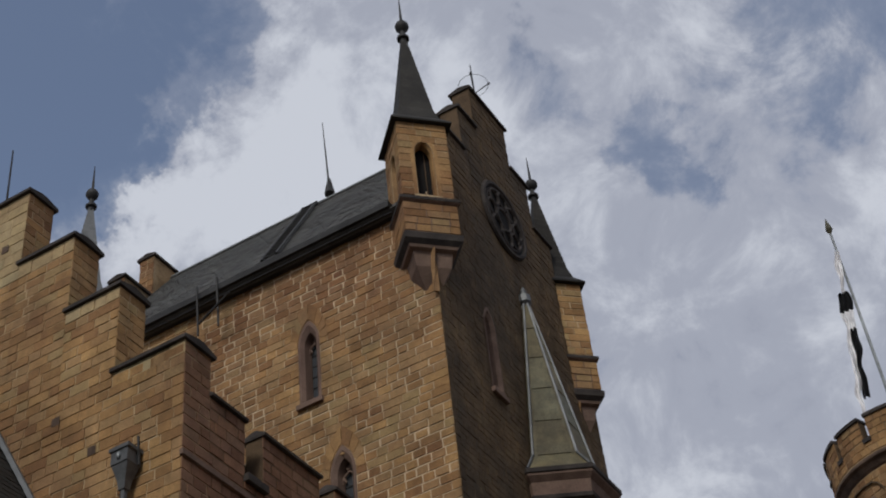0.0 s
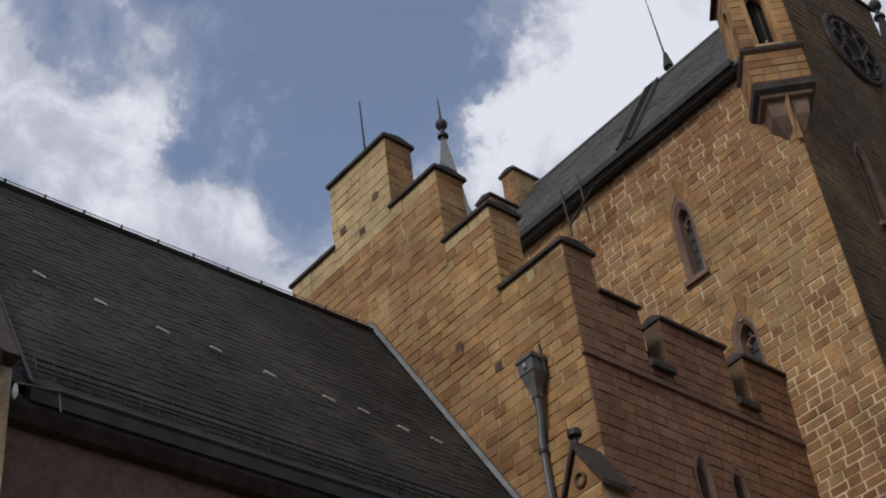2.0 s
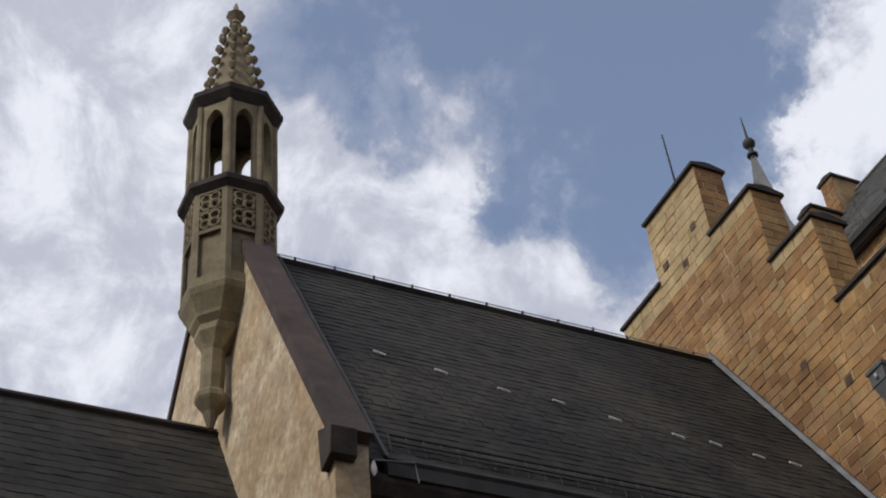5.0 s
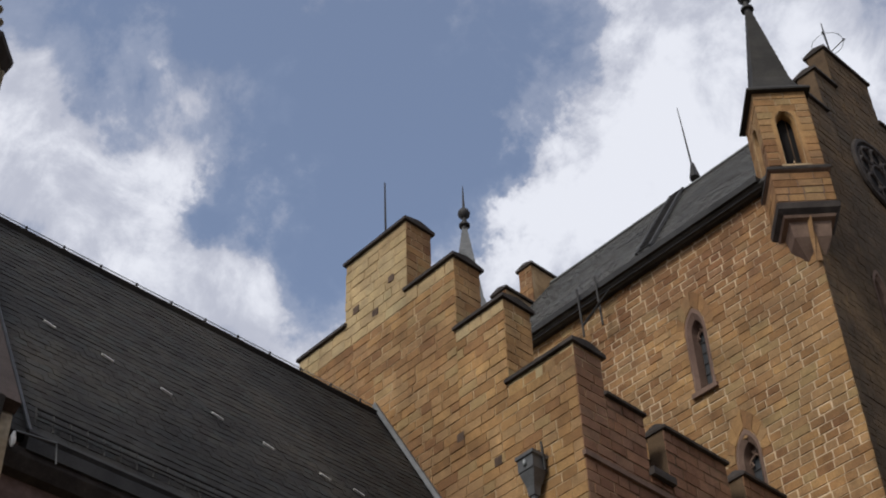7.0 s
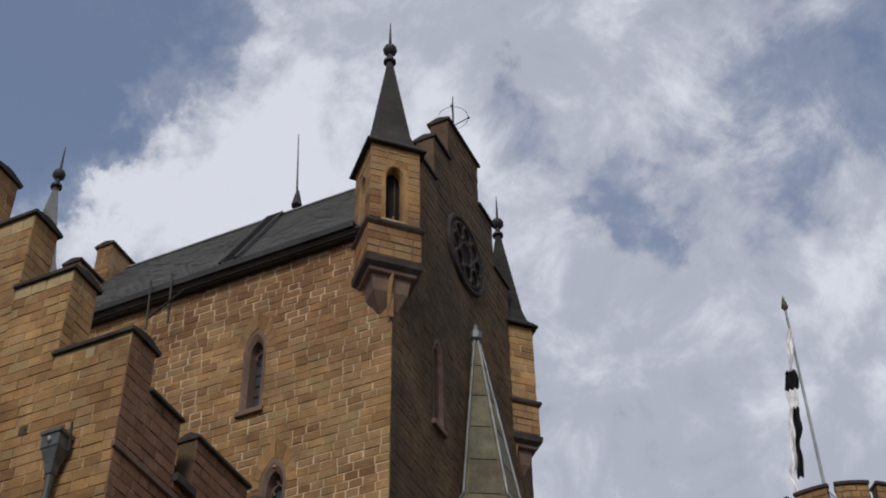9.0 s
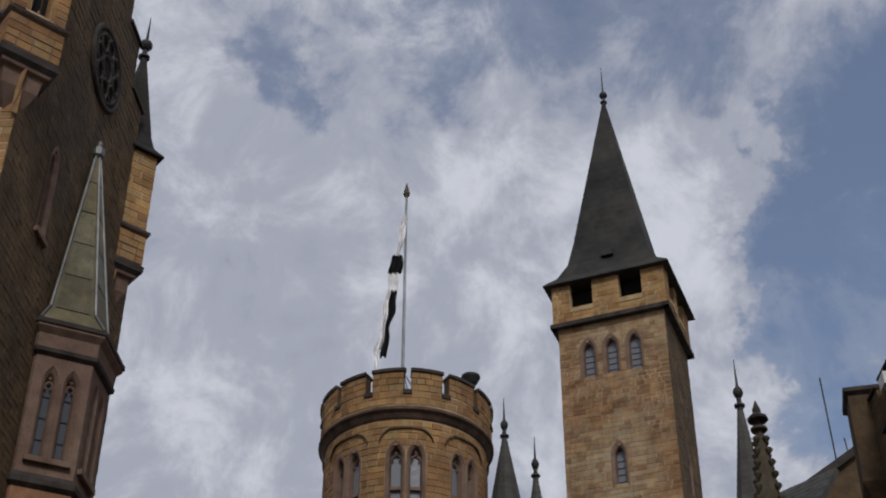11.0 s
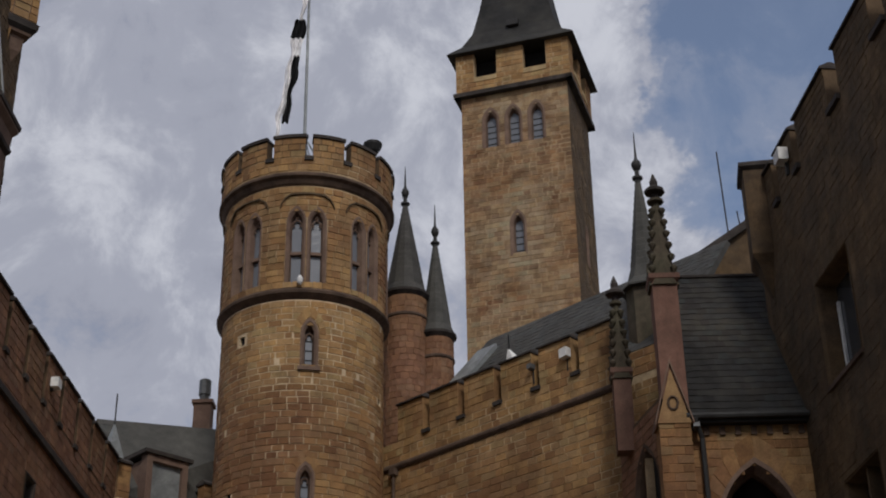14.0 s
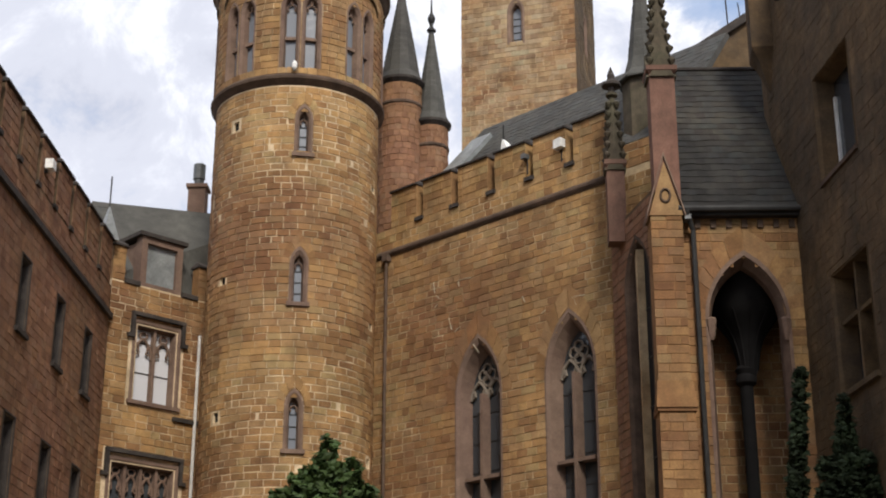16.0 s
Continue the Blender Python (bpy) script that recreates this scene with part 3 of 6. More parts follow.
# ---------------------------------------------------------------- tall gabled hall
hall = thing("gabled_hall", (-20, 30, 0), "tall golden sandstone hall with slate roof, stepped gable and corner turrets", "building")
mS = flat(-27, 25.5, 1, 0)
w1, w2 = Hole(9.80, 10.24, 24.1, 26.0, 26.5), Hole(10.62, 11.12, 19.6, 21.6, 22.15)
ob = wall(mS, 0, 13.98, 0, 29.3, [w1, w2], hall, core=MORTAR_PALE, label="golden sandstone wall with pale joints")
courses(mS, lambda z: [(3.2, 13.99)], 16.0, 29.25, ob, STONE, (w1, w2), near=(12.0, 25), seed=11, joint=0.04, long=(0.3, 0.6), h=0.245)
for h in (w1, w2):
    window(mS, h, hall, rim=0.12, deep=0.3, bars=5)
    voussoirs(mS, h, ob, STONE, 4, 0.26)
mE = flat(-13, 25.5, 0, 1)
slit = Hole(2.45, 2.9, 24.1, 26.3, 26.8)
# The gable's shade is put into its brown stone and dark mortar.
ob = wall(mE, 0.03, 9.4, 0, 31.2, [slit], hall, core=MORTAR_DARK, label="weathered brown gable wall, shade mixed into its stone colour")
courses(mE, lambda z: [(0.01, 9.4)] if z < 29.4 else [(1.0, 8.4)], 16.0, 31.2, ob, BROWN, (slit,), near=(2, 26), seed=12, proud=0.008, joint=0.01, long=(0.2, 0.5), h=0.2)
window(mE, slit, hall, rim=0.1, deep=0.3, bars=0)
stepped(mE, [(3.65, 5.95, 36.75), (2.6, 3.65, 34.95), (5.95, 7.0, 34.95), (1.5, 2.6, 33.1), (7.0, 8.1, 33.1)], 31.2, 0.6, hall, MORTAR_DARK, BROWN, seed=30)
mW = flat(-26.5, 34.9, 0, -1)
part("wall", pierced(mW, 0, 9.4, 0, 31.2, []), MORTAR, hall)
stepped(mW, [(3.9, 5.5, 36.75), (2.5, 3.9, 34.8), (5.5, 6.9, 34.8), (1.4, 2.5, 33.1), (6.9, 8.0, 33.1)], 31.2, 0.6, hall, MORTAR, STONE, seed=40, limit=0)
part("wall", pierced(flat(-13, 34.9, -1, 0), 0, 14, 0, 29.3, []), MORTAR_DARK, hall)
slates([(-25.7, 25.15, 28.95), (-13.55, 25.15, 28.95), (-13.55, 30.2, 36.2), (-25.7, 30.2, 36.2)], 44, 34, SLATE_GREY, hall, single=250)
slates([(-13.55, 35.25, 28.95), (-25.7, 35.25, 28.95), (-25.7, 30.2, 36.2), (-13.55, 30.2, 36.2)], 20, 16, SLATE_GREY, hall)
part("gutter", Geo().box(-26.6, -14.0, 25.06, 25.3, 29.0, 29.2).box(-26.6, -14.0, 25.2, 25.52, 28.86, 29.02), IRON, hall)
part("ridge_cap", Geo().tube([(-25.7, 30.2, 36.22), (-13.6, 30.2, 36.22)], 0.07, 6), LEAD, hall)
# rose window
g, rc, rz = Geo(mE), 4.7, 31.75
for k in range(3):
    r = (1.25, 1.05, 0.4)[k]
    g.tube([(rc + r * math.cos(t), -0.05, rz + r * math.sin(t)) for t in [2 * math.pi * j / 28 for j in range(29)]], (0.09, 0.06, 0.06)[k], 6)
rose = part("rose_window", g, COPING, hall, "dark carved stone rose window")
# Black disc in place of the rosette's shaded recess.
part("pane", Geo(mE).rings([[(rc + 1.2 * math.cos(t), w, rz + 1.2 * math.sin(t)) for t in [2 * math.pi * j / 28 for j in range(28)]] for w in (0.01, -0.045)]), DARK, rose)
for q in range(8):
    a = math.pi / 4 * q
    part("tracery_lobe", Geo(mE).tube([(rc + 0.76 * math.cos(a) + 0.28 * math.cos(t), -0.07, rz + 0.76 * math.sin(a) + 0.28 * math.sin(t)) for t in [2 * math.pi * j / 10 for j in range(11)]], 0.06, 5), COPING, rose)


def corner_turret(cx, cy, parent, blind=False, roof=SLATE):
    tur = part("corner_turret", Geo().turned(cx, cy, [(0.2, 25.85), (0.42, 26.15), (0.66, 26.5), (0.74, 26.95), (0.9, 27.0), (0.95, 27.1), (1.06, 27.2), (1.06, 27.4), (1.02, 27.45), (1.02, 28.5), (1.14, 28.55), (1.14, 28.68), (1.0, 28.75)], 4), DRESSED, parent, "square sandstone corner turret set diagonally under a slate spire")
    part("moulding", Geo().turned(cx, cy, [(0.9, 27.05), (1.1, 27.2), (1.13, 27.38), (1.02, 27.46)], 4), COPING, tur)
    part("moulding", Geo().turned(cx, cy, [(1.02, 28.5), (1.16, 28.57), (1.16, 28.67), (1.0, 28.76)], 4), COPING, tur)
    r = 0.99
    for k in range(4):
        a = math.pi / 2 * k
        x, y = cx + r * math.cos(a), cy + r * math.sin(a)
        m = flat(x, y, -math.sin(a) - math.cos(a), math.cos(a) - math.sin(a))
        s = r * math.sqrt(2)
        holes = [] if blind else [Hole(s / 2 - 0.26, s / 2 + 0.26, 28.85, 30.45, 30.9)]
        f = part("turret_wall", pierced(m, 0.01, s - 0.01, 28.72, 31.68, holes, 0.3), MORTAR, tur)
        courses(m, lambda z: [(0.0, s)], 28.78, 31.6, PROXY(f), STONE, holes, seed=60 + k, limit=0)
        for o in holes:
            part("window_rim", Geo(m).rings([[(u, w, z) for u, z in o.outline(grow)] for w, grow in ((-0.012, 0.13), (-0.014, 0.02), (0.1, -0.03), (0.28, -0.04))], cap=False, close=False), STONE, tur)
        x, y = cx + 1.03 * math.cos(a), cy + 1.03 * math.sin(a)
        m2 = flat(x, y, -math.sin(a) - math.cos(a), math.cos(a) - math.sin(a))
        courses(m2, lambda z: [(0.0, 1.03 * math.sqrt(2))], 27.47, 28.5, PROXY(f), STONE, seed=70 + k, limit=0)
    q = Vector((cx, cy, 0)) + Vector((0.707, -0.707, 0)) * 0.38
    part("corbel_fin", Geo().rings([[(q.x, q.y - 0.12, z), (q.x + 0.12 + k, q.y - 0.12 - k, z), (q.x + 0.12, q.y, z)] for z, k in ((25.7, -0.1), (26.4, -0.02), (27.0, 0.12))]), STONE, tur)
    # Black core paints the dark of the turret's inside.
    part("shade_lining", Geo().turned(cx, cy, [(0.5, 28.8), (0.5, 31.3), (0.9, 31.3), (0.9, 31.4)], 4), DARK, tur)
    spire(cx, cy, 31.6, 36.15, 1.22, tur, 4, 0.0, 0.3, roof)
    finial(cx, cy, 36.12, tur, 1.05, 0.2)


corner_turret(-13.33, 25.72, hall)
corner_turret(-13.42, 34.13, hall, True)
corner_turret(-25.5, 25.75, hall, True, ZINC)

# ---------------------------------------------------------------- stepped gable house
house = thing("stepped_gable_house", (-21, 22, 0), "golden sandstone house with stepped gable and dark copings", "building")
mA = flat(-28, 18.65, 1, 0)
ob = wall(mA, 0, 12.53, 0, 20.98, [], house, thick=0.85, label="golden sandstone gable wall")
courses(mA, lambda z: [(max(2.5, 12.53 - 2.3 - (21.2 - z) * 0.62 - 3.3), 12.52)] if z < 19 else [(2.5, 12.52)], 13.0, 20.98, ob, STONE, near=(11, 20), seed=21, limit=260)
stepped(mA, [(10.64, 12.53, 21.06), (9.1, 10.64, 23.5), (7.4, 9.1, 25.84), (5.02, 7.4, 28.28), (3.15, 5.02, 26.14), (1.5, 3.15, 23.5)], 20.98, 0.85, house, MORTAR, STONE, PALE, (2, 3, 4), seed=25)
# Putlog holes as raised blocks, the dark of each hole in the colour.
for u, z in ((6.83, 26.66), (5.45, 26.5), (6.22, 25.92), (9.11, 20.5), (10.2, 19.3)):
    part("putlog_hole_patch", Geo(mA).box(u - 0.11, u + 0.11, -0.03, 0.0, z - 0.12, z + 0.1), DARK_BROWN, house)
# Same stone as the front; red blocks and dark mortar paint this side's shade.
mR = flat(-15.47, 19.5, 0, 1)
rh = [Hole(1.85, 2.22, 14.4, 16.2, 16.62), Hole(2.98, 3.35, 14.4, 16.2, 16.68)]
ob = wall(mR, 0, 6.0, 0, 18.7, rh, house, core=MORTAR_DARK, name="side_wall", label="sandstone side wall, shade painted as darker red stone")
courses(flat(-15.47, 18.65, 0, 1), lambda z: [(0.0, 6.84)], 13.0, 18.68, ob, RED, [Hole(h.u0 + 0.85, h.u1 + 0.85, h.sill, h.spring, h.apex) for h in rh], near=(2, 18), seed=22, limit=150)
for h in rh:
    window(mR, h, house, rim=0.12, deep=0.3, bars=3)
courses(flat(-15.47, 18.65, 0, 1), lambda z: [(0.0, 0.82)], 18.7, 20.98, ob, RED, seed=24, limit=0)
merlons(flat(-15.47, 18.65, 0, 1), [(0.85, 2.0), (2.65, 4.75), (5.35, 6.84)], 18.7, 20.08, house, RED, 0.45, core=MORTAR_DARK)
for a, b in ((2.0, 2.65), (4.75, 5.35)):
    part("crenel_sill", Geo(flat(-15.47, 18.65, 0, 1)).hexa(a - 0.03, b + 0.03, -0.14, 0.5, 18.6, 18.6, 18.78, 18.78), COPING, house)
part("string_course", Geo(flat(-15.47, 18.65, 0, 1)).box(-0.05, 6.8, -0.07, 0.02, 18.2, 18.32), DRESSED, house)
slates([(-16.0, 19.5, 19.6), (-16.0, 25.5, 19.6), (-20.5, 25.5, 24.6), (-20.5, 19.5, 24.6)], 16, 16, SLATE, house)
gb = thing("gabled_buttress", (-15.55, 18.3, 0), "small gabled sandstone buttress with dark coping and finial", "buttress")
mK = flat(-16.03, 17.95, 1, 0)
k1 = part("shaft", Geo(mK).box(0.02, 0.95, 0, 0.7, 0, 14.9), MORTAR, gb)
courses(mK, lambda z: [(0.02, 0.95)], 11.0, 14.85, PROXY(k1), STONE, seed=27, limit=30)
part("gable_head", Geo(mK).rings([[(0.02, w, 14.88), (0.95, w, 14.88), (0.485, w, 15.75)] for w in (0.0, 0.7)]), STONE, gb)
part("gable_coping", Geo(mK).rings([[(-0.08, w, 14.78), (0.485, w, 15.8), (1.05, w, 14.78), (1.05, w, 14.9), (0.485, w, 15.98), (-0.08, w, 14.9)] for w in (-0.08, 0.72)]), COPING, gb)
part("trefoil", Geo(mK).tube([(0.485 + 0.12 * math.cos(t), -0.02, 15.15 + 0.13 * math.sin(t)) for t in [math.pi * 2 * j / 10 for j in range(11)]], 0.04, 5), DARK_BROWN, gb)
part("finial", Geo().turned(-15.545, 18.0, [(0.05, 15.9), (0.05, 16.05), (0.14, 16.1), (0.14, 16.22), (0.04, 16.28)], 8), IRON, gb)
hop = thing("rainwater_pipe", (-16.85, 18.5, 0), "grey zinc rain hopper and downpipe on the gable wall", "downpipe")
def box_rings(x, y, steps):
    return Geo().rings([[(x + sx * a, y + sy * b, z) for sx, sy in ((-1, -1), (1, -1), (1, 1), (-1, 1))] for a, b, z in steps])


part("hopper", box_rings(-16.66, 18.4, ((0.08, 0.08, 17.75), (0.1, 0.1, 17.95), (0.2, 0.18, 18.28), (0.21, 0.2, 18.3), (0.21, 0.2, 18.58), (0.25, 0.23, 18.6), (0.25, 0.23, 18.68), (0.2, 0.18, 18.68), (0.2, 0.18, 18.5))), ZINC, hop)
part("badge", Geo().turned(-16.66, 18.185, [(0.03, 18.38), (0.05, 18.42), (0.05, 18.48), (0.03, 18.52)], 8), LEAD, hop)
part("pipe", Geo().tube([(-16.66, 18.4, 17.8), (-16.72, 18.46, 17.4), (-16.85, 18.52, 16.9), (-16.85, 18.52, 8), (-16.85, 18.52, 0)], 0.075, 8), ZINC, hop, smooth=True)
for z in (16.6, 15.0, 13.2):
    part("bracket", Geo().turned(-16.85, 18.52, [(0.1, z), (0.1, z + 0.08)], 8), IRON, hop)
part("spike", Geo().tube([(-16.42, 18.52, 18.3), (-16.42, 18.45, 18.95)], 0.03, 5), IRON, hop)

# ---------------------------------------------------------------- chapel roof and gable
chapel = thing("chapel", (-21.7, 13, 0), "chapel with steep dark slate roof and rendered gable", "building")
RX, RZ, EX, EZ = -21.7, 22.72, -16.9, 14.4
slates([(EX, 7.4, EZ), (EX, 18.62, EZ), (RX, 18.62, RZ), (RX, 7.4, RZ)], 44, 42, SLATE, chapel, single=300)
slates([(2 * RX - EX, 18.62, EZ), (2 * RX - EX, 7.75, EZ), (RX, 7.75, RZ), (RX, 18.62, RZ)], 12, 12, SLATE, chapel)
part("ridge_roll", Geo().tube([(RX, 7.4, RZ + 0.01), (RX, 18.6, RZ + 0.01)], 0.06, 6), COPING, chapel)
for k in range(12):
    part("ridge_clip", Geo().tube([(RX, 8.2 + 0.9 * k, RZ + 0.03), (RX + 0.02, 8.2 + 0.9 * k, RZ + 0.15)], 0.03, 5), IRON, chapel)
part("side_wall", Geo().box(-17.5, EX - 0.12, 7.2, 18.6, 0, EZ - 0.05), RED_RENDER, chapel, "dull red rendered side wall under the eave")
part("ridge_wire", Geo().tube([(RX, 7.6, RZ + 0.15), (RX, 18.6, RZ + 0.15)], 0.012, 4), LEAD, chapel)
part("gutter", Geo().tube([(EX + 0.08, 7.75, EZ - 0.02), (EX + 0.08, 18.6, EZ - 0.02)], 0.09, 8).box(EX - 0.3, EX + 0.16, 7.75, 18.6, EZ - 0.32, EZ - 0.1), IRON, chapel)
# Deepened in dark stone, so it also paints the shade under the eave.
part("cornice", Geo().rings([[(x, y, z) for x, z in ((EX - 0.3, EZ - 0.3), (EX + 0.12, EZ - 0.3), (EX + 0.12, EZ - 0.42), (EX + 0.02, EZ - 0.62), (EX - 0.3, EZ - 0.75))] for y in (7.4, 18.6)]), COPING, chapel)
prof = [(-26.9, 0), (-16.75, 0), (-16.75, 14.5), (RX, 23.1), (-24.75, 23.1), (-26.9, 20.4)]
part("gable_wall", Geo().rings([[(x, y, z) for x, z in prof] for y in (6.9, 7.45)]), PLASTER, chapel, "pale worn rendered gable wall")
g = Geo()
for a, b, n in (((RX, 0, 23.1), (RX + 4.95, 0, 14.55), (0.174, 0, 0.1)), ((-24.75, 0, 23.1), (-26.9, 0, 20.4), (-0.15, 0, 0.12))):
    a, b, n = Vector(a), Vector(b), Vector(n)
    g.rings([[(p + k * n + Vector((0, y, 0)))[:] for p, y, k in ((q, 6.83, 0), (q, 7.47, 0), (q, 7.47, 1), (q, 6.83, 1))] for q in (a, b)])
part("coping", g, PLUM, chapel)
part("verge_flashing", Geo().tube([(RX + 0.05, 7.82, RZ + 0.06), (EX + 0.05, 7.82, EZ + 0.06)], 0.03, 5), ZINC, chapel)
part("kneeler", Geo().rings([[(-17.0, 6.78, 14.1), (-16.6, 6.78, 14.2), (-16.6, 7.2, 14.2), (-17.0, 7.2, 14.1)], [(-17.1, 6.78, 14.9), (-16.55, 6.78, 14.65), (-16.55, 7.2, 14.65), (-17.1, 7.2, 14.9)]]), COPING, chapel)
sg = part("snow_guard", Geo().tube([(EX - 0.3, 8.0, EZ + 0.78), (EX - 0.3, 18.5, EZ + 0.78)], 0.025, 5), IRON, chapel)
part("guard_rail", Geo().tube([(EX - 0.22, 8.0, EZ + 0.6), (EX - 0.22, 18.5, EZ + 0.6)], 0.02, 5), IRON, sg)
for k in range(36):
    y = 8.0 + 0.3 * k
    part("guard_post", Geo().tube([(EX - 0.22, y, EZ + 0.4), (EX - 0.3, y, EZ + 0.8)], 0.014, 4), IRON, sg)
# lead flashing against the stepped gable
fa, fb = Vector((RX, 18.55, RZ + 0.12)), Vector((EX, 18.55, EZ + 0.12))
g = Geo().rings([[(p.x, 18.48, p.z), (p.x, 18.63, p.z), (p.x, 18.63, p.z + 0.16), (p.x, 18.55, p.z + 0.16)] for p in (fa, fb)])
part("flashing", g, ZINC, chapel, "grey zinc flashing")
def roof_hook(y, t):
    """A bright strip of metal hooked over a slate."""
    x, z = EX + (RX - EX) * t, EZ + (RZ - EZ) * t
    n, d = Vector((0.866, 0, 0.5)), Vector((-0.5, 0, 0.866))
    p = Vector((x, y, z)) + n * 0.03
    ring = [p, p + Vector((0, 0.22, 0)) - d * 0.1, p + Vector((0, 0.22, 0)) - d * 0.065, p + d * 0.04]
    part("roof_hook", Geo().rings([[q[:] for q in ring], [(q + n * 0.035)[:] for q in ring]]), BRIGHT, chapel)


for y, t in ((8.8, 0.51), (9.95, 0.48), (11.15, 0.45), (12.3, 0.45), (13.4, 0.42), (14.7, 0.4), (15.55, 0.4), (16.45, 0.38), (17.3, 0.38)):
    roof_hook(y, t)
lamp = thing("eave_lamp", (-16.72, 7.45, 14.1), "small white lamp under the chapel eave", "lamp")
part("globe", Geo().turned(-16.7, 7.5, [(0.015, 13.98), (0.045, 14.05), (0.05, 14.12), (0.02, 14.24)], 10), WHITE, lamp, smooth=True)
part("conduit", Geo().tube([(-16.64, 7.5, 14.22), (-16.64, 8.15, 14.3), (-16.64, 8.2, 13.95)], 0.016, 5), ZINC, lamp)

low = thing("low_range", (-22.5, 0, 0), "low range with dark slate roof beside the chapel gable", "building")
slates([(-17.5, -9, 9.9), (-17.5, 7.0, 9.9), (-22.7, 7.0, 18.75), (-22.7, -9, 18.75)], 50, 36, SLATE, low)
slates([(-27.9, 7.0, 9.9), (-27.9, -9, 9.9), (-22.7, -9, 18.75), (-22.7, 7.0, 18.75)], 12, 12, SLATE, low)
part("ridge_roll", Geo().tube([(-22.7, -9, 18.75), (-22.7, 7.0, 18.75)], 0.07, 6), COPING, low)
part("wall", Geo().box(-27.5, -17.7, -9, 6.95, 0, 9.8), RED, low)

# ---------------------------------------------------------------- bell turret on the chapel gable
bell = thing("bell_turret", (-22.0, 6.85, 19.6), "open octagonal buff stone bell turret with crocketed spire", "turret")
BX, BY = -22.0, 6.85
T8 = math.pi / 8
part("corbel", Geo().rings([[(BX + r * math.cos(T8 + math.pi / 4 * k), BY - lean + r * math.sin(T8 + math.pi / 4 * k), z) for k in range(8)] for r, z, lean in
     ((0.06, 18.95, 0.3), (0.16, 19.3, 0.3), (0.3, 19.5, 0.3), (0.33, 19.56, 0.3), (0.33, 19.68, 0.3), (0.24, 19.78, 0.3), (0.24, 20.75, 0.28), (0.3, 20.85, 0.25), (0.48, 21.1, 0.2), (0.52, 21.25, 0.15), (0.68, 21.38, 0.1), (0.72, 21.45, 0.08), (0.98, 21.8, 0.0), (1.02, 21.95, 0.0), (0.94, 22.05, 0.0))]), BUFF, bell)
ped = part("pedestal", Geo().turned(BX, BY, [(0.88, 21.95), (0.88, 24.6)], 8, T8), BUFF, bell)
for k in range(8):
    a0, a1 = T8 + math.pi / 4 * k, T8 + math.pi / 4 * (k + 1)
    p0, p1 = (BX + 0.98 * math.cos(a0), BY + 0.98 * math.sin(a0)), (BX + 0.98 * math.cos(a1), BY + 0.98 * math.sin(a1))
    m = flat(*p0, p1[0] - p0[0], p1[1] - p0[1])
    s = math.hypot(p1[0] - p0[0], p1[1] - p0[1])
    fr = pierced(m, 0.0, s, 22.0, 24.62, [Hole(0.12, s - 0.12, 22.2, 23.38), Hole(0.12, s - 0.12, 23.46, 24.5)], 0.06)
    part("panel_frame", fr, BUFF, ped)
    for zc in (23.72, 24.24):
        g = Geo(m).tube([(0.1, 0.02, zc - 0.26), (s - 0.1, 0.02, zc - 0.26)], 0.035, 5)
        for q in range(4):
            a = math.pi / 4 + math.pi / 2 * q
            g.tube([(s / 2 + 0.15 * math.cos(a) + 0.11 * math.cos(t), 0.01, zc + 0.14 * math.sin(a) + 0.11 * math.sin(t)) for t in [2 * math.pi * j / 8 for j in range(9)]], 0.035, 5)
        part("tracery", g, BUFF, ped)
part("flange", Geo().turned(BX, BY, [(0.98, 24.55), (1.13, 24.68), (1.15, 24.8), (0.98, 24.98)], 8, T8), COPING, bell)
for k in range(8):
    a0, a1 = T8 + math.pi / 4 * k, T8 + math.pi / 4 * (k + 1)
    p0, p1 = (BX + 0.93 * math.cos(a0), BY + 0.93 * math.sin(a0)), (BX + 0.93 * math.cos(a1), BY + 0.93 * math.sin(a1))
    m = flat(*p0, p1[0] - p0[0], p1[1] - p0[1])
    s = math.hypot(p1[0] - p0[0], p1[1] - p0[1])
    o = Hole(0.15, s - 0.15, 24.9, 26.75, 27.15)
    part("lantern_arch", pierced(m, 0.0, s, 24.85, 27.4, [o], 0.2), BUFF, bell)
    part("shaft", Geo().tube([(p0[0], p0[1], 24.9), (p0[0], p0[1], 27.3)], 0.075, 8), BUFF, bell, smooth=True)
part("cornice", Geo().turned(BX, BY, [(0.9, 27.3), (0.98, 27.38), (1.12, 27.55), (1.14, 27.68), (0.85, 27.82)], 8, T8), COPING, bell)
sp = part("spire", Geo().turned(BX, BY, [(0.7, 27.75), (0.12, 31.0), (0.16, 31.05), (0.1, 31.2), (0.24, 31.4), (0.1, 31.6), (0.03, 31.9)], 8, T8), BUFF, bell)
for k in range(8):
    a = T8 + math.pi / 4 * k
    for j in range(7):
        t = (j + 0.4) / 7.4
        r, z = 0.7 + (0.12 - 0.7) * t + 0.1, 27.8 + 3.2 * t
        x, y = BX + r * math.cos(a), BY + r * math.sin(a)
        part("crocket", Geo().turned(x, y, [(0.03, z - 0.1), (0.06, z - 0.05), (0.105, z + 0.04), (0.085, z + 0.12), (0.03, z + 0.15)], 6), BUFF, sp)

bell.location = (BX + 0.06, BY, 19.6 - 0.72)

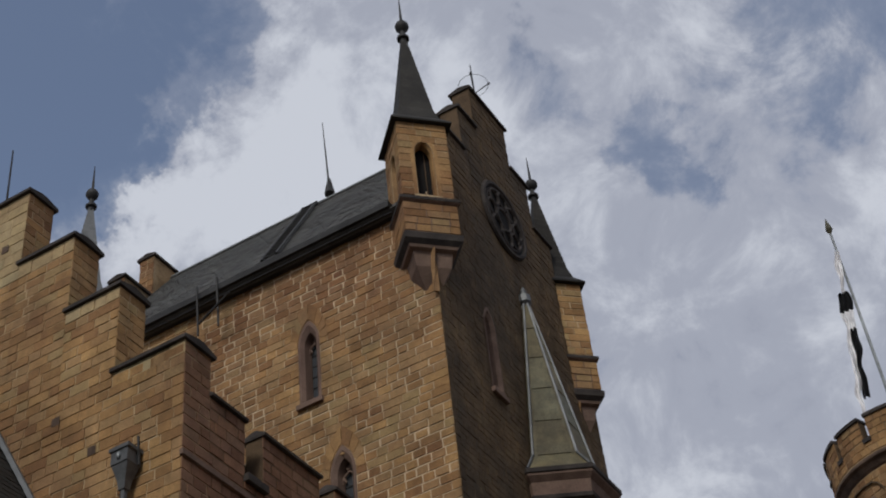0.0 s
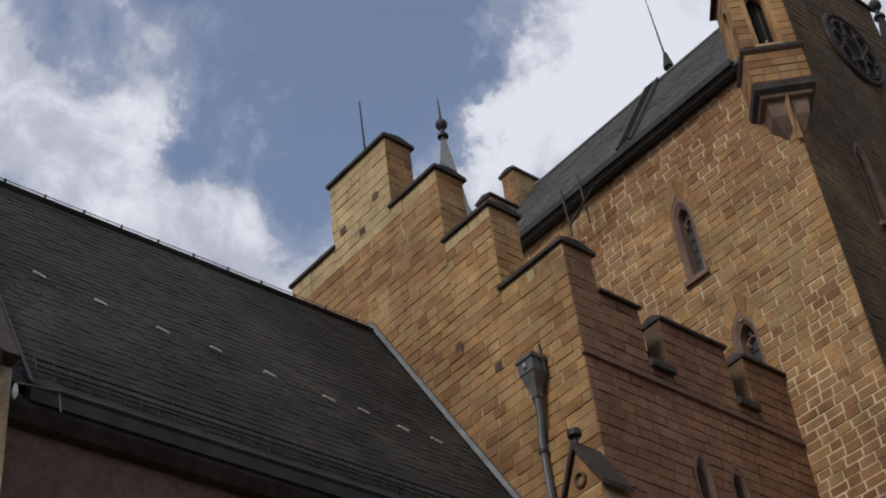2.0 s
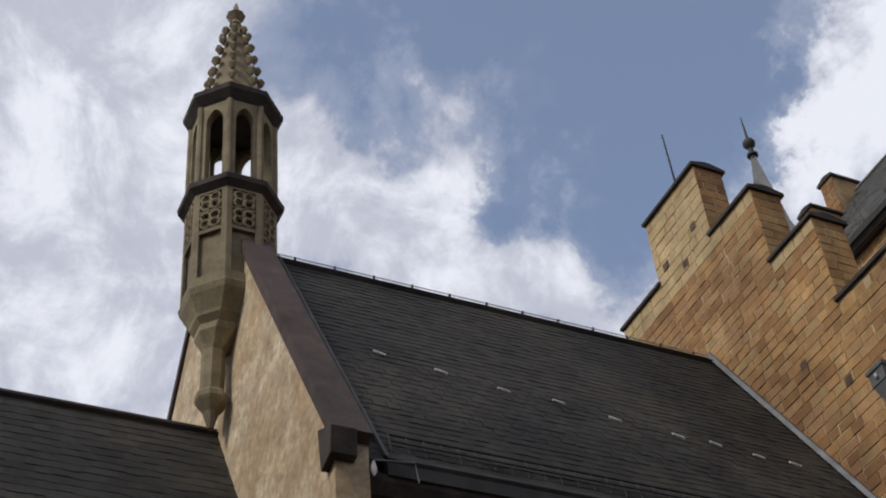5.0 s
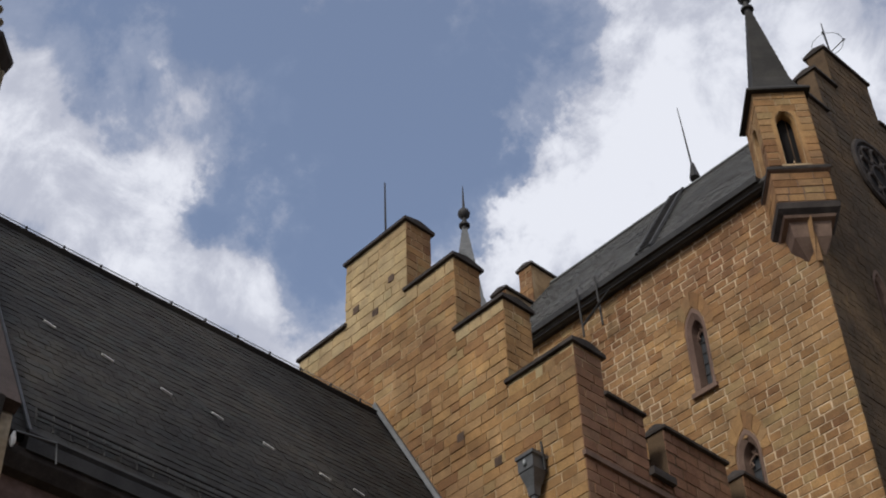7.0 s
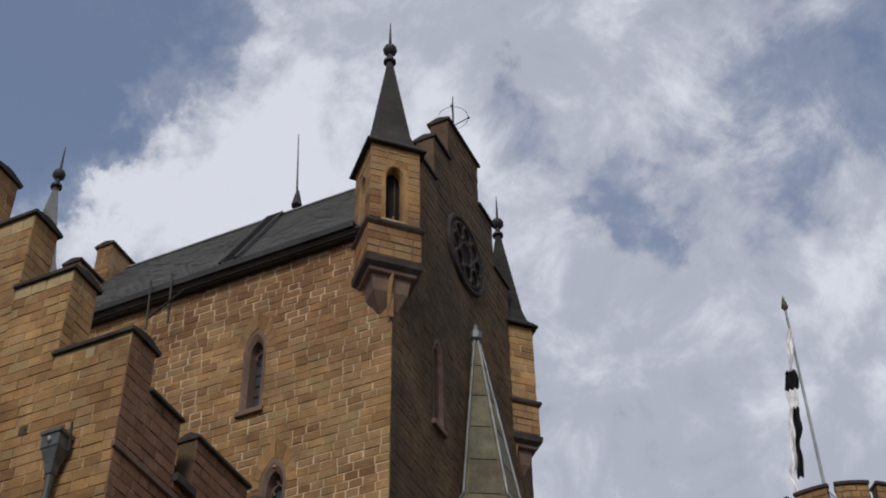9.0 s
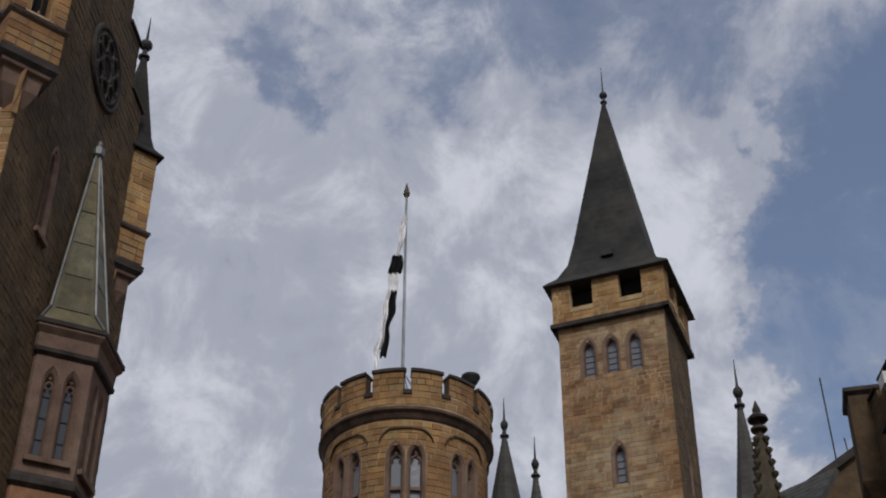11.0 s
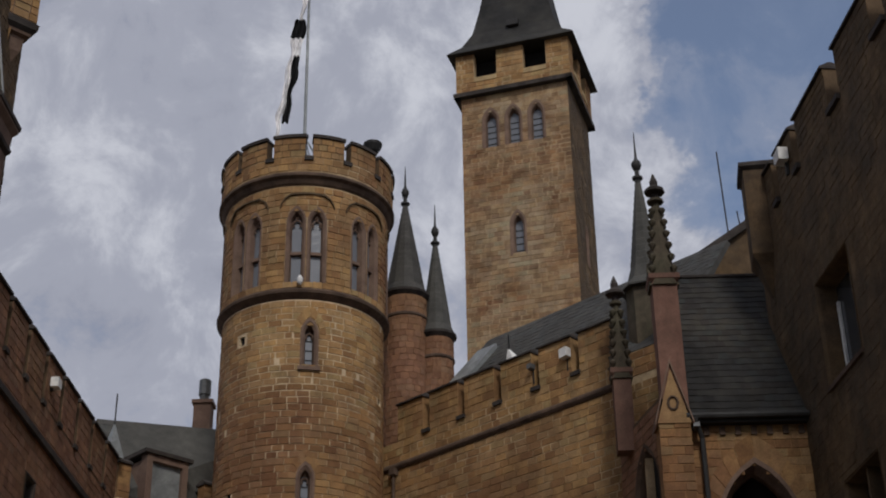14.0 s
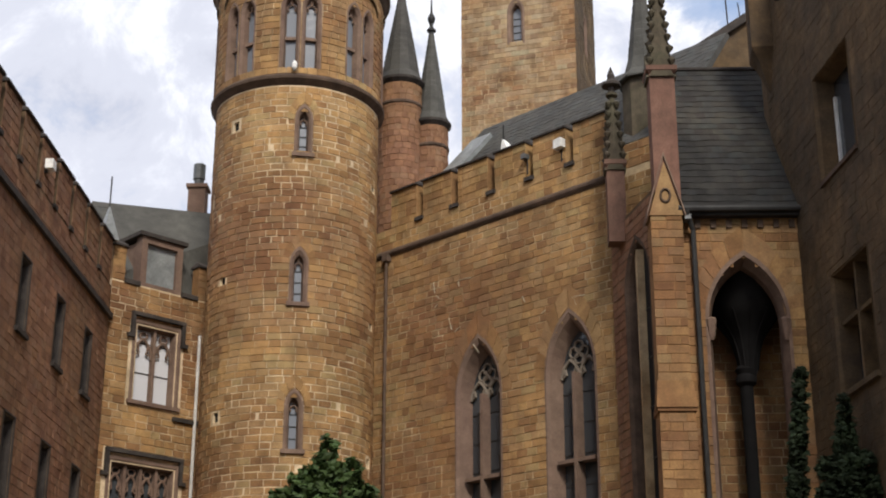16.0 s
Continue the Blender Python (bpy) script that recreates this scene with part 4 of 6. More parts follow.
# ---------------------------------------------------------------- oriel turret on the gable wall
oriel = thing("oriel_turret", (-13.0, 30.6, 0), "six-sided red stone oriel turret with patinated metal roof", "turret")
OX, OY, T6 = -12.9, 30.65, math.pi / 6
part("shaft", Geo().turned(OX, OY, [(1.38, 0), (1.38, 17.8)], 6, T6), RED, oriel)
for k in (3, 4, 5, 0, 1):
    a0, a1 = T6 + math.pi / 3 * k, T6 + math.pi / 3 * (k + 1)
    p0, p1 = (OX + 1.38 * math.cos(a0), OY + 1.38 * math.sin(a0)), (OX + 1.38 * math.cos(a1), OY + 1.38 * math.sin(a1))
    m = flat(*p0, p1[0] - p0[0], p1[1] - p0[1])
    s = math.hypot(p1[0] - p0[0], p1[1] - p0[1])
    hs = [Hole(s / 2 - 0.42, s / 2 - 0.1, 18.5, 20.55, 20.95), Hole(s / 2 + 0.1, s / 2 + 0.42, 18.5, 20.55, 20.95)]
    part("face", pierced(m, 0, s, 17.8, 21.6, hs, 0.25), DRESSED, oriel)
    for o in hs:
        window(m, o, oriel, rim=0.07, deep=0.18, bars=3)
part("cornice", Geo().turned(OX, OY, [(1.38, 21.3), (1.46, 21.38), (1.5, 21.85), (1.64, 22.0), (1.66, 22.14), (1.4, 22.3)], 6, T6), DRESSED, oriel)
part("moulding", Geo().turned(OX, OY, [(1.38, 21.28), (1.5, 21.36), (1.52, 21.46), (1.46, 21.5)], 6, T6), COPING, oriel)
part("eave_band", Geo().turned(OX, OY, [(1.6, 22.02), (1.69, 22.08), (1.69, 22.2), (1.5, 22.3)], 6, T6), COPING, oriel)
part("string_course", Geo().turned(OX, OY, [(1.38, 17.7), (1.5, 17.8), (1.5, 17.95), (1.38, 18.1)], 6, T6), COPING, oriel)
roof = part("roof", Geo().turned(OX, OY, [(1.58, 22.2), (1.12, 22.85), (0.07, 28.8)], 6, T6), COPPER, oriel)
for k in range(6):
    a0, a1 = T6 + math.pi / 3 * k, T6 + math.pi / 3 * (k + 1)
    rows = [(1.55, 22.24), (1.12, 22.85)] + [(1.12 + (0.07 - 1.12) * j / 5, 22.85 + 5.95 * j / 5) for j in range(1, 6)]
    for (ra, za), (rb, zb) in zip(rows, rows[1:]):
        q = []
        for rr, z, t in ((ra, za + 0.03, 0.12), (ra, za + 0.03, 0.88), (rb, zb, 0.88), (rb, zb, 0.12)):
            e = 0.02 if z == za + 0.03 else 0.008
            x = OX + (rr + e) * (math.cos(a0) * (1 - t) + math.cos(a1) * t)
            y = OY + (rr + e) * (math.sin(a0) * (1 - t) + math.sin(a1) * t)
            q.append((x, y, z))
        c = (math.cos((a0 + a1) / 2), math.sin((a0 + a1) / 2))
        part("roof_panel", Geo().add(q + [(p[0] - 0.05 * c[0], p[1] - 0.05 * c[1], p[2]) for p in q], BOXF), COPPER, roof)
    part("hip_roll", Geo().tube([(OX + rr * math.cos(a0), OY + rr * math.sin(a0), z) for rr, z in ((1.6, 22.24), (1.14, 22.88), (0.08, 28.8))], 0.04, 5), ZINC, roof)
part("finial", Geo().turned(OX, OY, [(0.08, 28.6), (0.2, 28.75), (0.2, 29.0), (0.08, 29.05), (0.1, 29.2), (0.02, 29.35)], 8), ZINC, oriel)

# ---------------------------------------------------------------- battlemented side range
side = thing("battlemented_range", (-15, 43, 0), "red sandstone range with battlements and narrow windows", "building")
mL = flat(-13, 35.0, 0, 1)
hs = [Hole(a, a + 0.8, 13.85, 16.0) for a in (5.1, 8.9, 12.4)] + [Hole(a, a + 0.9, 9.0, 11.3) for a in (4.9, 8.6, 12.2)]
ob = wall(mL, 0, 15.6, 0, 18.5, hs, side, core=MORTAR_DARK)
courses(mL, lambda z: [(1.5, 15.3)], 8.5, 18.45, ob, RED, hs, near=(8, 14), seed=31, limit=200, proud=0.006, joint=0.022, long=(0.3, 0.6))
for h in hs:
    window(mL, h, side, rim=0.1, deep=0.3, bars=0, pane=GLASS, stone=COPING)
part("string_course", Geo(mL).box(0, 15.4, -0.14, 0.02, 17.25, 17.45), COPING, side)
merlons(mL, [(0.2 + 1.9 * k, 1.75 + 1.9 * k) for k in range(8)], 18.5, 20.1, side, RED, 0.45, core=MORTAR_DARK)
for k in range(7):
    part("crenel_sill", Geo(mL).hexa(1.75 + 1.9 * k, 2.1 + 1.9 * k, -0.1, 0.5, 18.42, 18.42, 18.56, 18.56), COPING, side)
slates([(-13.6, 35.2, 18.6), (-13.6, 50, 18.6), (-18, 50, 21.6), (-18, 35.2, 21.6)], 30, 14, SLATE, side)
fl = thing("floodlight", (-12.9, 41.3, 19.4), "small white floodlight box on the battlements", "floodlight", "floodlights")
part("housing", Geo().box(-12.95, -12.7, 41.15, 41.5, 19.2, 19.5), WHITE, fl)
part("bracket", Geo().box(-12.99, -12.9, 41.28, 41.38, 19.1, 19.4), IRON, fl)

# ---------------------------------------------------------------- dormer house in the corner
corner = thing("dormer_house", (-12, 52, 0), "corner house with mullioned windows, slate roof and a stone dormer", "building")
mC = flat(-13.0, 50.4, 1, 1)
big, bigl = Hole(1.2, 2.9, 14.5, 17.3), Hole(0.55, 3.15, 9.2, 12.2)
ob = wall(mC, 0, 4.6, 0, 18.8, [big, bigl], corner, core=MORTAR_PALE)
courses(mC, lambda z: [(0.0, 4.6)], 8.5, 18.75, ob, STONE, (Hole(1.0, 3.1, 14.4, 17.5), Hole(0.3, 3.4, 9, 12.6)), near=(2, 14), seed=33, limit=250)
window(mC, big, corner, 2, deep=0.3, rim=0.2, pane=CURTAIN, bars=2, hood=True)
window(mC, bigl, corner, 4, deep=0.3, rim=0.2, bars=3, hood=True)
for w, zs, hh in ((big, 16.45, 2), (bigl, 11.4, 4)):
    g = Geo(mC)
    wid = (w.u1 - w.u0) / hh
    for i in range(hh):
        a, b = w.u0 + wid * i + 0.05, w.u0 + wid * (i + 1) - 0.05
        c, h = (a + b) / 2, (b - a) / 2
        for s in (-1, 1):
            g.tube([(c + s * h * head(t / 6), 0.24, zs - 0.3 + 0.75 * t / 6) for t in range(7)], 0.05, 5)
            g.tube([(c + s * h * 0.95, 0.24, zs - 0.2), (c + s * h * 0.4, 0.24, zs - 0.1), (c + s * h * 0.6, 0.24, zs + 0.2)], 0.04, 5)
        g.tube([(c + 0.16 * math.cos(t), 0.24, zs + 0.55 + 0.14 * math.sin(t)) for t in [math.pi * 2 * j / 8 for j in range(9)]], 0.04, 5)
    part("tracery", g, DRESSED, corner)
merlons(mC, [(0.0, 0.5), (3.7, 4.7)], 18.8, 20.1, corner, STONE, 0.4)
for a, b in ((0.5, 1.15), (2.95, 3.7)):
    part("crenel_sill", Geo(mC).hexa(a, b, -0.08, 0.5, 18.75, 18.75, 18.92, 18.92), COPING, corner)
slates([mC(-0.3, 0.5, 18.8)[:], (-9.1, 55.0, 18.8), (-7.9, 57.0, 23.5), (-14.8, 53.4, 23.0)], 20, 14, SLATE_GREY, corner)
dor = part("dormer", pierced(mC, 1.15, 2.95, 18.8, 20.75, [Hole(1.4, 2.7, 18.95, 20.5)], 0.4).box(1.2, 1.35, 0.4, 2.2, 18.8, 20.6).box(2.75, 2.9, 0.4, 2.2, 18.8, 20.6), DRESSED, corner)
part("blind", Geo(mC).box(1.4, 2.7, 0.16, 0.2, 18.95, 20.5), LEAD, dor)
part("coping", Geo(mC).box(1.0, 3.1, -0.1, 2.3, 20.75, 20.9), COPING, dor)
part("string_course", Geo(mC).box(2.9, 4.6, -0.12, 0.02, 14.0, 14.15), COPING, corner)
chim = thing("chimney", (-11.2, 56.0, 21), "slim red stone chimney with a metal cowl", "chimney")
part("chimney_shaft", Geo().box(-11.55, -10.85, 55.7, 56.4, 20.0, 24.5).box(-11.63, -10.77, 55.62, 56.48, 24.5, 24.65), DRESSED, chim)
part("cowl", Geo().turned(-11.2, 56.05, [(0.2, 24.65), (0.2, 24.95), (0.25, 24.97), (0.25, 25.6), (0.2, 25.65)], 10), ZINC, chim)
dp = thing("downpipe", (-10.2, 53, 0), "white painted downpipe on the corner house", "downpipe")
part("pipe", Geo().tube([mC(3.84, -0.1, 17.4), mC(3.84, -0.1, 0)], 0.06, 6), WHITE, dp)
vane = thing("roof_finial", (-14, 52.5, 20), "small pointed lead roof vent with a needle", "finial")
part("vent", Geo().turned(-13.2, 50.0, [(0.45, 20.1), (0.0, 21.5)], 4), LEAD, vane)
part("needle", Geo().tube([(-13.2, 50.0, 21.3), (-13.2, 50.0, 22.6)], 0.03, 5), IRON, vane)

# ---------------------------------------------------------------- round tower
tower = thing("round_tower", (-6.59, 51.08, 0), "round golden sandstone tower with twin lancets and battlements", "tower")
CX, CY, R0 = -6.59, 51.08, 3.05
FACE = math.atan2(-CY, -CX)      # towards the courtyard


def ring(r, face=FACE):
    return drum(CX, CY, r, face - math.pi)      # u = pi * r faces the courtyard


m, uc = ring(R0), math.pi * R0
hs = [Hole(uc + 0.02, uc + 0.44, a, b, c) for a, b, c in ((22.65, 23.95, 24.35), (17.1, 18.5, 18.9), (12.0, 13.45, 13.85), (6.5, 8.0, 8.4))]
sl = [Hole(uc + k * R0, uc + k * R0 + 0.28, z, z + 0.35) for k, z in ((1.15, 21.95), (1.15, 16.7), (1.15, 11.8), (-0.95, 18.0), (-0.95, 13.1), (-0.85, 23.8))]
ob = wall(m, 0, 2 * math.pi * R0, 0, 25.3, hs + sl, tower, core=MORTAR_PALE, step=0.35)
# Black sheets behind the slits paint their inner shade.
for h in sl:
    part("slit_shade", Geo(m).box(h.u0 - 0.05, h.u1 + 0.05, 0.1, 0.16, h.sill - 0.05, h.spring + 0.05), DARK, tower)
courses(m, lambda z: [(uc - 1.65 * R0, uc + 1.65 * R0)], 9.0, 25.25, ob, STONE, hs + sl, near=(uc, 18), seed=41, limit=300, long=(0.36, 0.62), proud=0.014, joint=0.034, h=0.25)
for h in hs:
    window(m, h, tower, rim=0.12, deep=0.28, pane=GLASS_PALE, bars=3)
    voussoirs(m, h, ob, STONE, 4, 0.25)
# Black core, so the tower's openings look unlit within.
part("shade_lining", Geo().turned(CX, CY, [(2.4, 0), (2.4, 25)], 20), DARK, tower)
part("string_course", Geo().turned(CX, CY, [(3.05, 25.3), (3.12, 25.36), (3.27, 25.5), (3.29, 25.6), (3.18, 25.72)], 48), DARK_BROWN, tower)
R1 = 3.17
m, uc = ring(R1), math.pi * R1
hs = []
for k in range(-3, 4):
    c = uc + 2 * math.pi * R1 * k / 8
    hs += [Hole(c - 0.66, c - 0.12, 25.95, 28.45, 28.95), Hole(c + 0.12, c + 0.66, 25.95, 28.45, 28.95)]
ob = wall(m, 0, 2 * math.pi * R1, 25.6, 30.0, hs, tower, step=0.3)
courses(m, lambda z: [(uc - 1.65 * R1, uc + 1.65 * R1)], 25.7, 29.95, ob, STONE, hs, near=(uc, 27), seed=42, limit=120, long=(0.3, 0.48), proud=0.018)
for h in hs:
    window(m, h, tower, rim=0.1, deep=0.25, pane=GLASS_PALE, bars=0, transom=(27.2,), sill=False)
for k in range(-2, 3):
    c = uc + 2 * math.pi * R1 * k / 8
    g = Geo(m)
    pts = [(c - 1.0, 29.05), (c - 0.97, 29.2), (c - 0.82, 29.42), (c - 0.62, 29.56), (c - 0.2, 29.6), (c + 0.2, 29.6), (c + 0.62, 29.56), (c + 0.82, 29.42), (c + 0.97, 29.2), (c + 1.0, 29.05)]
    g.rings([[(u, -0.1, z), (u, 0.0, z), (u, 0.0, z + 0.09), (u, -0.1, z + 0.07)] for u, z in pts])
    part("hood_mould", g, BROWN, tower)
# The upper drum has the same painted dark inside.
part("shade_lining", Geo().turned(CX, CY, [(2.6, 25.2), (2.6, 30)], 20), DARK, tower)
R2 = 3.38
part("cornice", Geo().turned(CX, CY, [(3.17, 30.0), (3.25, 30.08), (3.34, 30.24), (3.46, 30.32), (3.46, 30.4), (3.38, 30.5)], 48), DARK_BROWN, tower)
m = ring(R2)
ob = wall(m, 0, 2 * math.pi * R2, 30.4, 31.15, [], tower, step=0.35, thick=0.4, name="parapet")
courses(m, lambda z: [(0, 2 * math.pi * R2)], 30.55, 31.12, ob, STONE, seed=43, limit=0, h=0.28, long=(0.3, 0.48), proud=0.018)
n = 14
L = 2 * math.pi * R2 / n
for k in range(n):
    c0 = k * L + 0.15
    g = Geo(m)
    for j in range(4):
        a, b = c0 + (L - 0.3) * j / 4, c0 + (L - 0.3) * (j + 1) / 4
        g.box(a, b, 0, 0.4, 31.15, 32.0)
    w = part("merlon", g, MORTAR_DARK, tower)
    courses(m, lambda z, c0=c0: [(c0, c0 + L - 0.3)], 31.15, 32.0, PROXY(w), STONE, seed=90 + k, limit=0, h=0.28, long=(0.3, 0.48), proud=0.018)
    g = Geo(m)
    for j in range(4):
        a, b = c0 - 0.03 + (L - 0.24) * j / 4, c0 - 0.03 + (L - 0.24) * (j + 1) / 4
        g.hexa(a, b, -0.09, 0.48, 32.0, 32.0, 32.13, 32.13)
    part("coping", g, COPING, w)
    part("crenel_sill", Geo(m).box(c0 + L - 0.32, c0 + L + 0.02, -0.08, 0.45, 31.0, 31.17), COPING, tower)
part("deck", Geo().turned(CX, CY, [(3.0, 30.9), (0.2, 31.6)], 24), LEAD, tower)
cowl = thing("vent_pipe", (-3.9, 50.6, 31), "dark vent pipe with a mushroom cap", "vent")
part("pipe", Geo().turned(-3.95, 50.3, [(0.15, 31.0), (0.15, 31.9), (0.2, 31.95), (0.2, 32.05), (0.14, 32.1), (0.14, 32.8), (0.25, 32.9), (0.38, 33.15), (0.38, 33.25), (0.1, 33.3)], 12), IRON, cowl)
mast = thing("flagpole", (CX - 0.1, CY - 0.2, 31.4), "white flagpole with gilded tip and iron stays", "flagpole")
px, py = -6.78, 50.9
part("pole", Geo().tube([(px, py, 31.3), (px - 0.02, py, 43.2)], 0.075, 8, 0.05), LEAD, mast)
part("tip", Geo().turned(px - 0.02, py, [(0.03, 43.1), (0.16, 43.35), (0.12, 43.55), (0.01, 44.0)], 8), COPPER, mast)
part("collar", Geo().turned(px, py, [(0.12, 31.3), (0.12, 34.0), (0.16, 34.0), (0.16, 34.15), (0.07, 34.2)], 8), IRON, mast)
for k in range(8):
    a = math.pi / 4 * k + 0.3
    part("stay", Geo().tube([(px, py, 34.05), (px + 1.5 * math.cos(a), py + 1.5 * math.sin(a), 31.4)], 0.022, 4), LEAD, mast)
flag = thing("flag", (px, py, 38), "long limp black and white flag hanging beside its pole", "flag")


def cloth(z0, z1, side0, side1, mat, name):
    g = Geo()
    rs = []
    for k in range(13):
        t = k / 12
        z = z0 + (z1 - z0) * t
        drift = -0.05 - 0.118 * (41.8 - z)
        half = (0.24 if z < 39.7 else 0.14) + 0.05 * math.sin(3.1 * z)
        row = []
        for j in range(9):
            s = side0 + (side1 - side0) * j / 8
            row.append((px + drift + half * s + 0.03 * math.sin(5 * z), py - 0.28 + 0.1 * math.sin(9 * s + 1.3 * z), z))
        rs.append(row)
    pts = [p for r in rs for p in r] + [(p[0], p[1] + 0.02, p[2]) for r in rs for p in r]
    f = []
    for b in (0, 117):
        for k in range(12):
            for j in range(8):
                f.append((b + k * 9 + j, b + k * 9 + j + 1, b + k * 9 + 10 + j, b + k * 9 + 9 + j))
    g.add(pts, f)
    part(name, g, mat, flag, smooth=True)


cloth(41.9, 39.75, -0.55, 1.0, CLOTH_W, "white_field")
cloth(39.75, 38.8, -1.0, 1.0, CLOTH_B, "black_field")
cloth(38.8, 37.9, -1.0, 1.0, CLOTH_W, "white_field")
cloth(37.9, 35.0, -1.0, -0.1, CLOTH_W, "white_field")
cloth(37.9, 34.6, -0.1, 1.0, CLOTH_B, "black_field")
cloth(35.0, 33.9, -1.0, -0.2, CLOTH_W, "white_field")
cam_light = thing("floodlight", (-6.4, 47.6, 25.8), "small white floodlight on the tower's string course", "floodlight", "floodlights")
part("housing", Geo().turned(-6.35, 47.75, [(0.04, 25.75), (0.1, 25.85), (0.11, 26.0), (0.05, 26.12)], 10), WHITE, cam_light)


def stair_turret(x, y, r, zt, zb, zs, ball):
    t = thing("spired_turret", (x, y, zb), "slim round red stone turret with grey slate spire", "turret", "spired turrets")
    part("shaft", Geo().turned(x, y, [(r, zb), (r, zt)], 20), RED, t, smooth=True)
    sh = part("shell", Geo().turned(x, y, [(r - 0.03, zt - 9), (r - 0.03, zt - 0.2)], 20), MORTAR_DARK, t)
    courses(drum(x, y, r, 0.0), lambda z: [(0.0, 2 * math.pi * r)], zt - 8, zt - 0.16, PROXY(sh), RED, seed=int(zt * 10), limit=0, h=0.26, joint=0.016, long=(0.22, 0.36))
    part("moulding", Geo().turned(x, y, [(r, zt - 1.1), (r + 0.06, zt - 1.04), (r + 0.06, zt - 0.97), (r, zt - 0.9)], 20), DARK_BROWN, t)
    part("cornice", Geo().turned(x, y, [(r, zt - 0.15), (r + 0.14, zt), (r + 0.14, zt + 0.1), (r * 0.8, zt + 0.2)], 20), COPING, t)
    spire(x, y, zt + 0.08, zs, r + 0.1, t, 12, 0, 0.2, SLATE_GREY)
    finial(x, y, zs, t, 1.0, 0.15, IRON)


stair_turret(-2.85, 54.0, 0.88, 28.1, 10, 32.6, 33.2)
stair_turret(-1.62, 54.2, 0.68, 26.4, 10, 30.8, 31.3)

# ---------------------------------------------------------------- great wing with tall windows
wing = thing("great_wing", (1, 49, 0), "golden sandstone wing with tall traceried windows and battlements", "building")
mG = flat(-3.1, 52.0, 0.725, -0.688)
t1, t2 = Hole(3.56, 5.5, 4.5, 14.0, 15.93), Hole(7.63, 9.55, 4.5, 14.0, 15.95)
ob = wall(mG, -2.2, 12.5, 0, 21.2, [t1, t2], wing, thick=0.95)
courses(mG, lambda z: [(-2.0, 12.4)], 8.5, 20.1, ob, STONE, (t1, t2), near=(6, 15), seed=51, limit=300)
courses(mG, lambda z: [(-2.0, 12.4)], 20.35, 21.2, ob, STONE, seed=52, limit=0, h=0.28)
for h in (t1, t2):
    window(mG, h, wing, 2, deep=0.5, rim=0.13, splay=0.19, bars=9, transom=(11.23,))
    voussoirs(mG, h, ob, STONE, 6, 0.4)
part("string_course", Geo(mG).rings([[(u, -0.05, 20.1), (u, 0.0, 20.1), (u, 0.0, 20.4), (u, -0.12, 20.28), (u, -0.12, 20.2)] for u in (-0.6, 11.0)]), DARK_BROWN, wing)
merlons(mG, [(0.1, 1.45)] + [(1.8 + 1.8 * k, 3.25 + 1.8 * k) for k in range(5)], 21.2, 22.62, wing, STONE, 0.45, cap=0.12)
for k in range(5):
    part("crenel_sill", Geo(mG).hexa(1.42 + 1.8 * k, 1.83 + 1.8 * k, -0.1, 0.5, 21.14, 21.14, 21.28, 21.28), COPING, wing)
    # Black sheet across the gap paints the shade of the slot.
    part("crenel_shade", Geo(mG).box(1.4 + 1.8 * k, 1.85 + 1.8 * k, 0.46, 0.6, 21.0, 22.3), DARK, wing)
slates([mG(-0.5, 0.7, 21.6)[:], mG(12.5, 0.7, 21.6)[:], mG(12.5, 4.4, 26.5)[:], mG(0.8, 4.4, 26.5)[:]], 40, 20, SLATE_GREY, wing)
part("lead_hip", Geo(mG).add([(-0.3, 0.75, 21.95), (0.85, 0.75, 21.95), (1.9, 3.6, 25.75), (0.9, 3.6, 25.75), (-0.3, 0.95, 21.7), (0.85, 0.95, 21.7), (1.9, 3.8, 25.5), (0.9, 3.8, 25.5)], BOXF), LEAD, wing)
# lime run out of the joints
for u0, z0, u1, z1 in ((2.37, 18.56, 2.43, 18.12), (2.49, 18.00, 2.72, 17.84), (3.61, 18.33, 4.25, 18.28), (3.61, 18.33, 3.64, 18.09), (3.14, 17.05, 3.28, 16.57), (3.42, 16.48, 3.69, 16.63), (6.60, 17.06, 6.72, 16.83), (8.73, 16.51, 9.28, 16.50), (8.87, 16.44, 8.91, 16.24), (7.46, 16.27, 7.61, 16.34), (4.31, 15.84, 4.57, 15.49), (2.43, 17.59, 2.58, 17.66)):
    part("lime_streak", Geo(mG).tube([(u0, -0.018, z0), ((u0 + u1) / 2, -0.02, (z0 + z1) / 2 + 0.02), (u1, -0.018, z1)], 0.016, 5), LIME, ob)
pipe = thing("downpipe", (-3.2, 51.9, 0), "dark iron downpipe between tower and wing", "downpipe")
part("pipe", Geo().tube([mG(-0.02, -0.12, 20.1), mG(-0.02, -0.12, 0)], 0.06, 8), DARK_BROWN, pipe)
part("hopper", Geo(mG).hexa(-0.15, 0.12, -0.24, 0.0, 19.9, 19.9, 20.15, 20.15), DARK_BROWN, pipe)
for u, z in ((8.5, 22.0), (6.95, 22.0)):
    fl = thing("floodlight", mG(u, -0.1, z), "small pale floodlight on the wing's battlements", "floodlight", "floodlights")
    k = 0.16 if u > 8 else 0.09
    part("housing", Geo(mG).hexa(u - k, u + k, -0.28, -0.02, z - k, z - k * 0.8, z + k, z + k * 1.2), WHITE if u > 8 else ZINC, fl)
    part("cable", Geo(mG).box(u - 0.02, u + 0.02, -0.04, 0.0, z - 0.6, z), IRON, fl)
vent = thing("roof_vent", mG(4.7, 1.0, 22.4), "small white pointed roof vent", "vent")
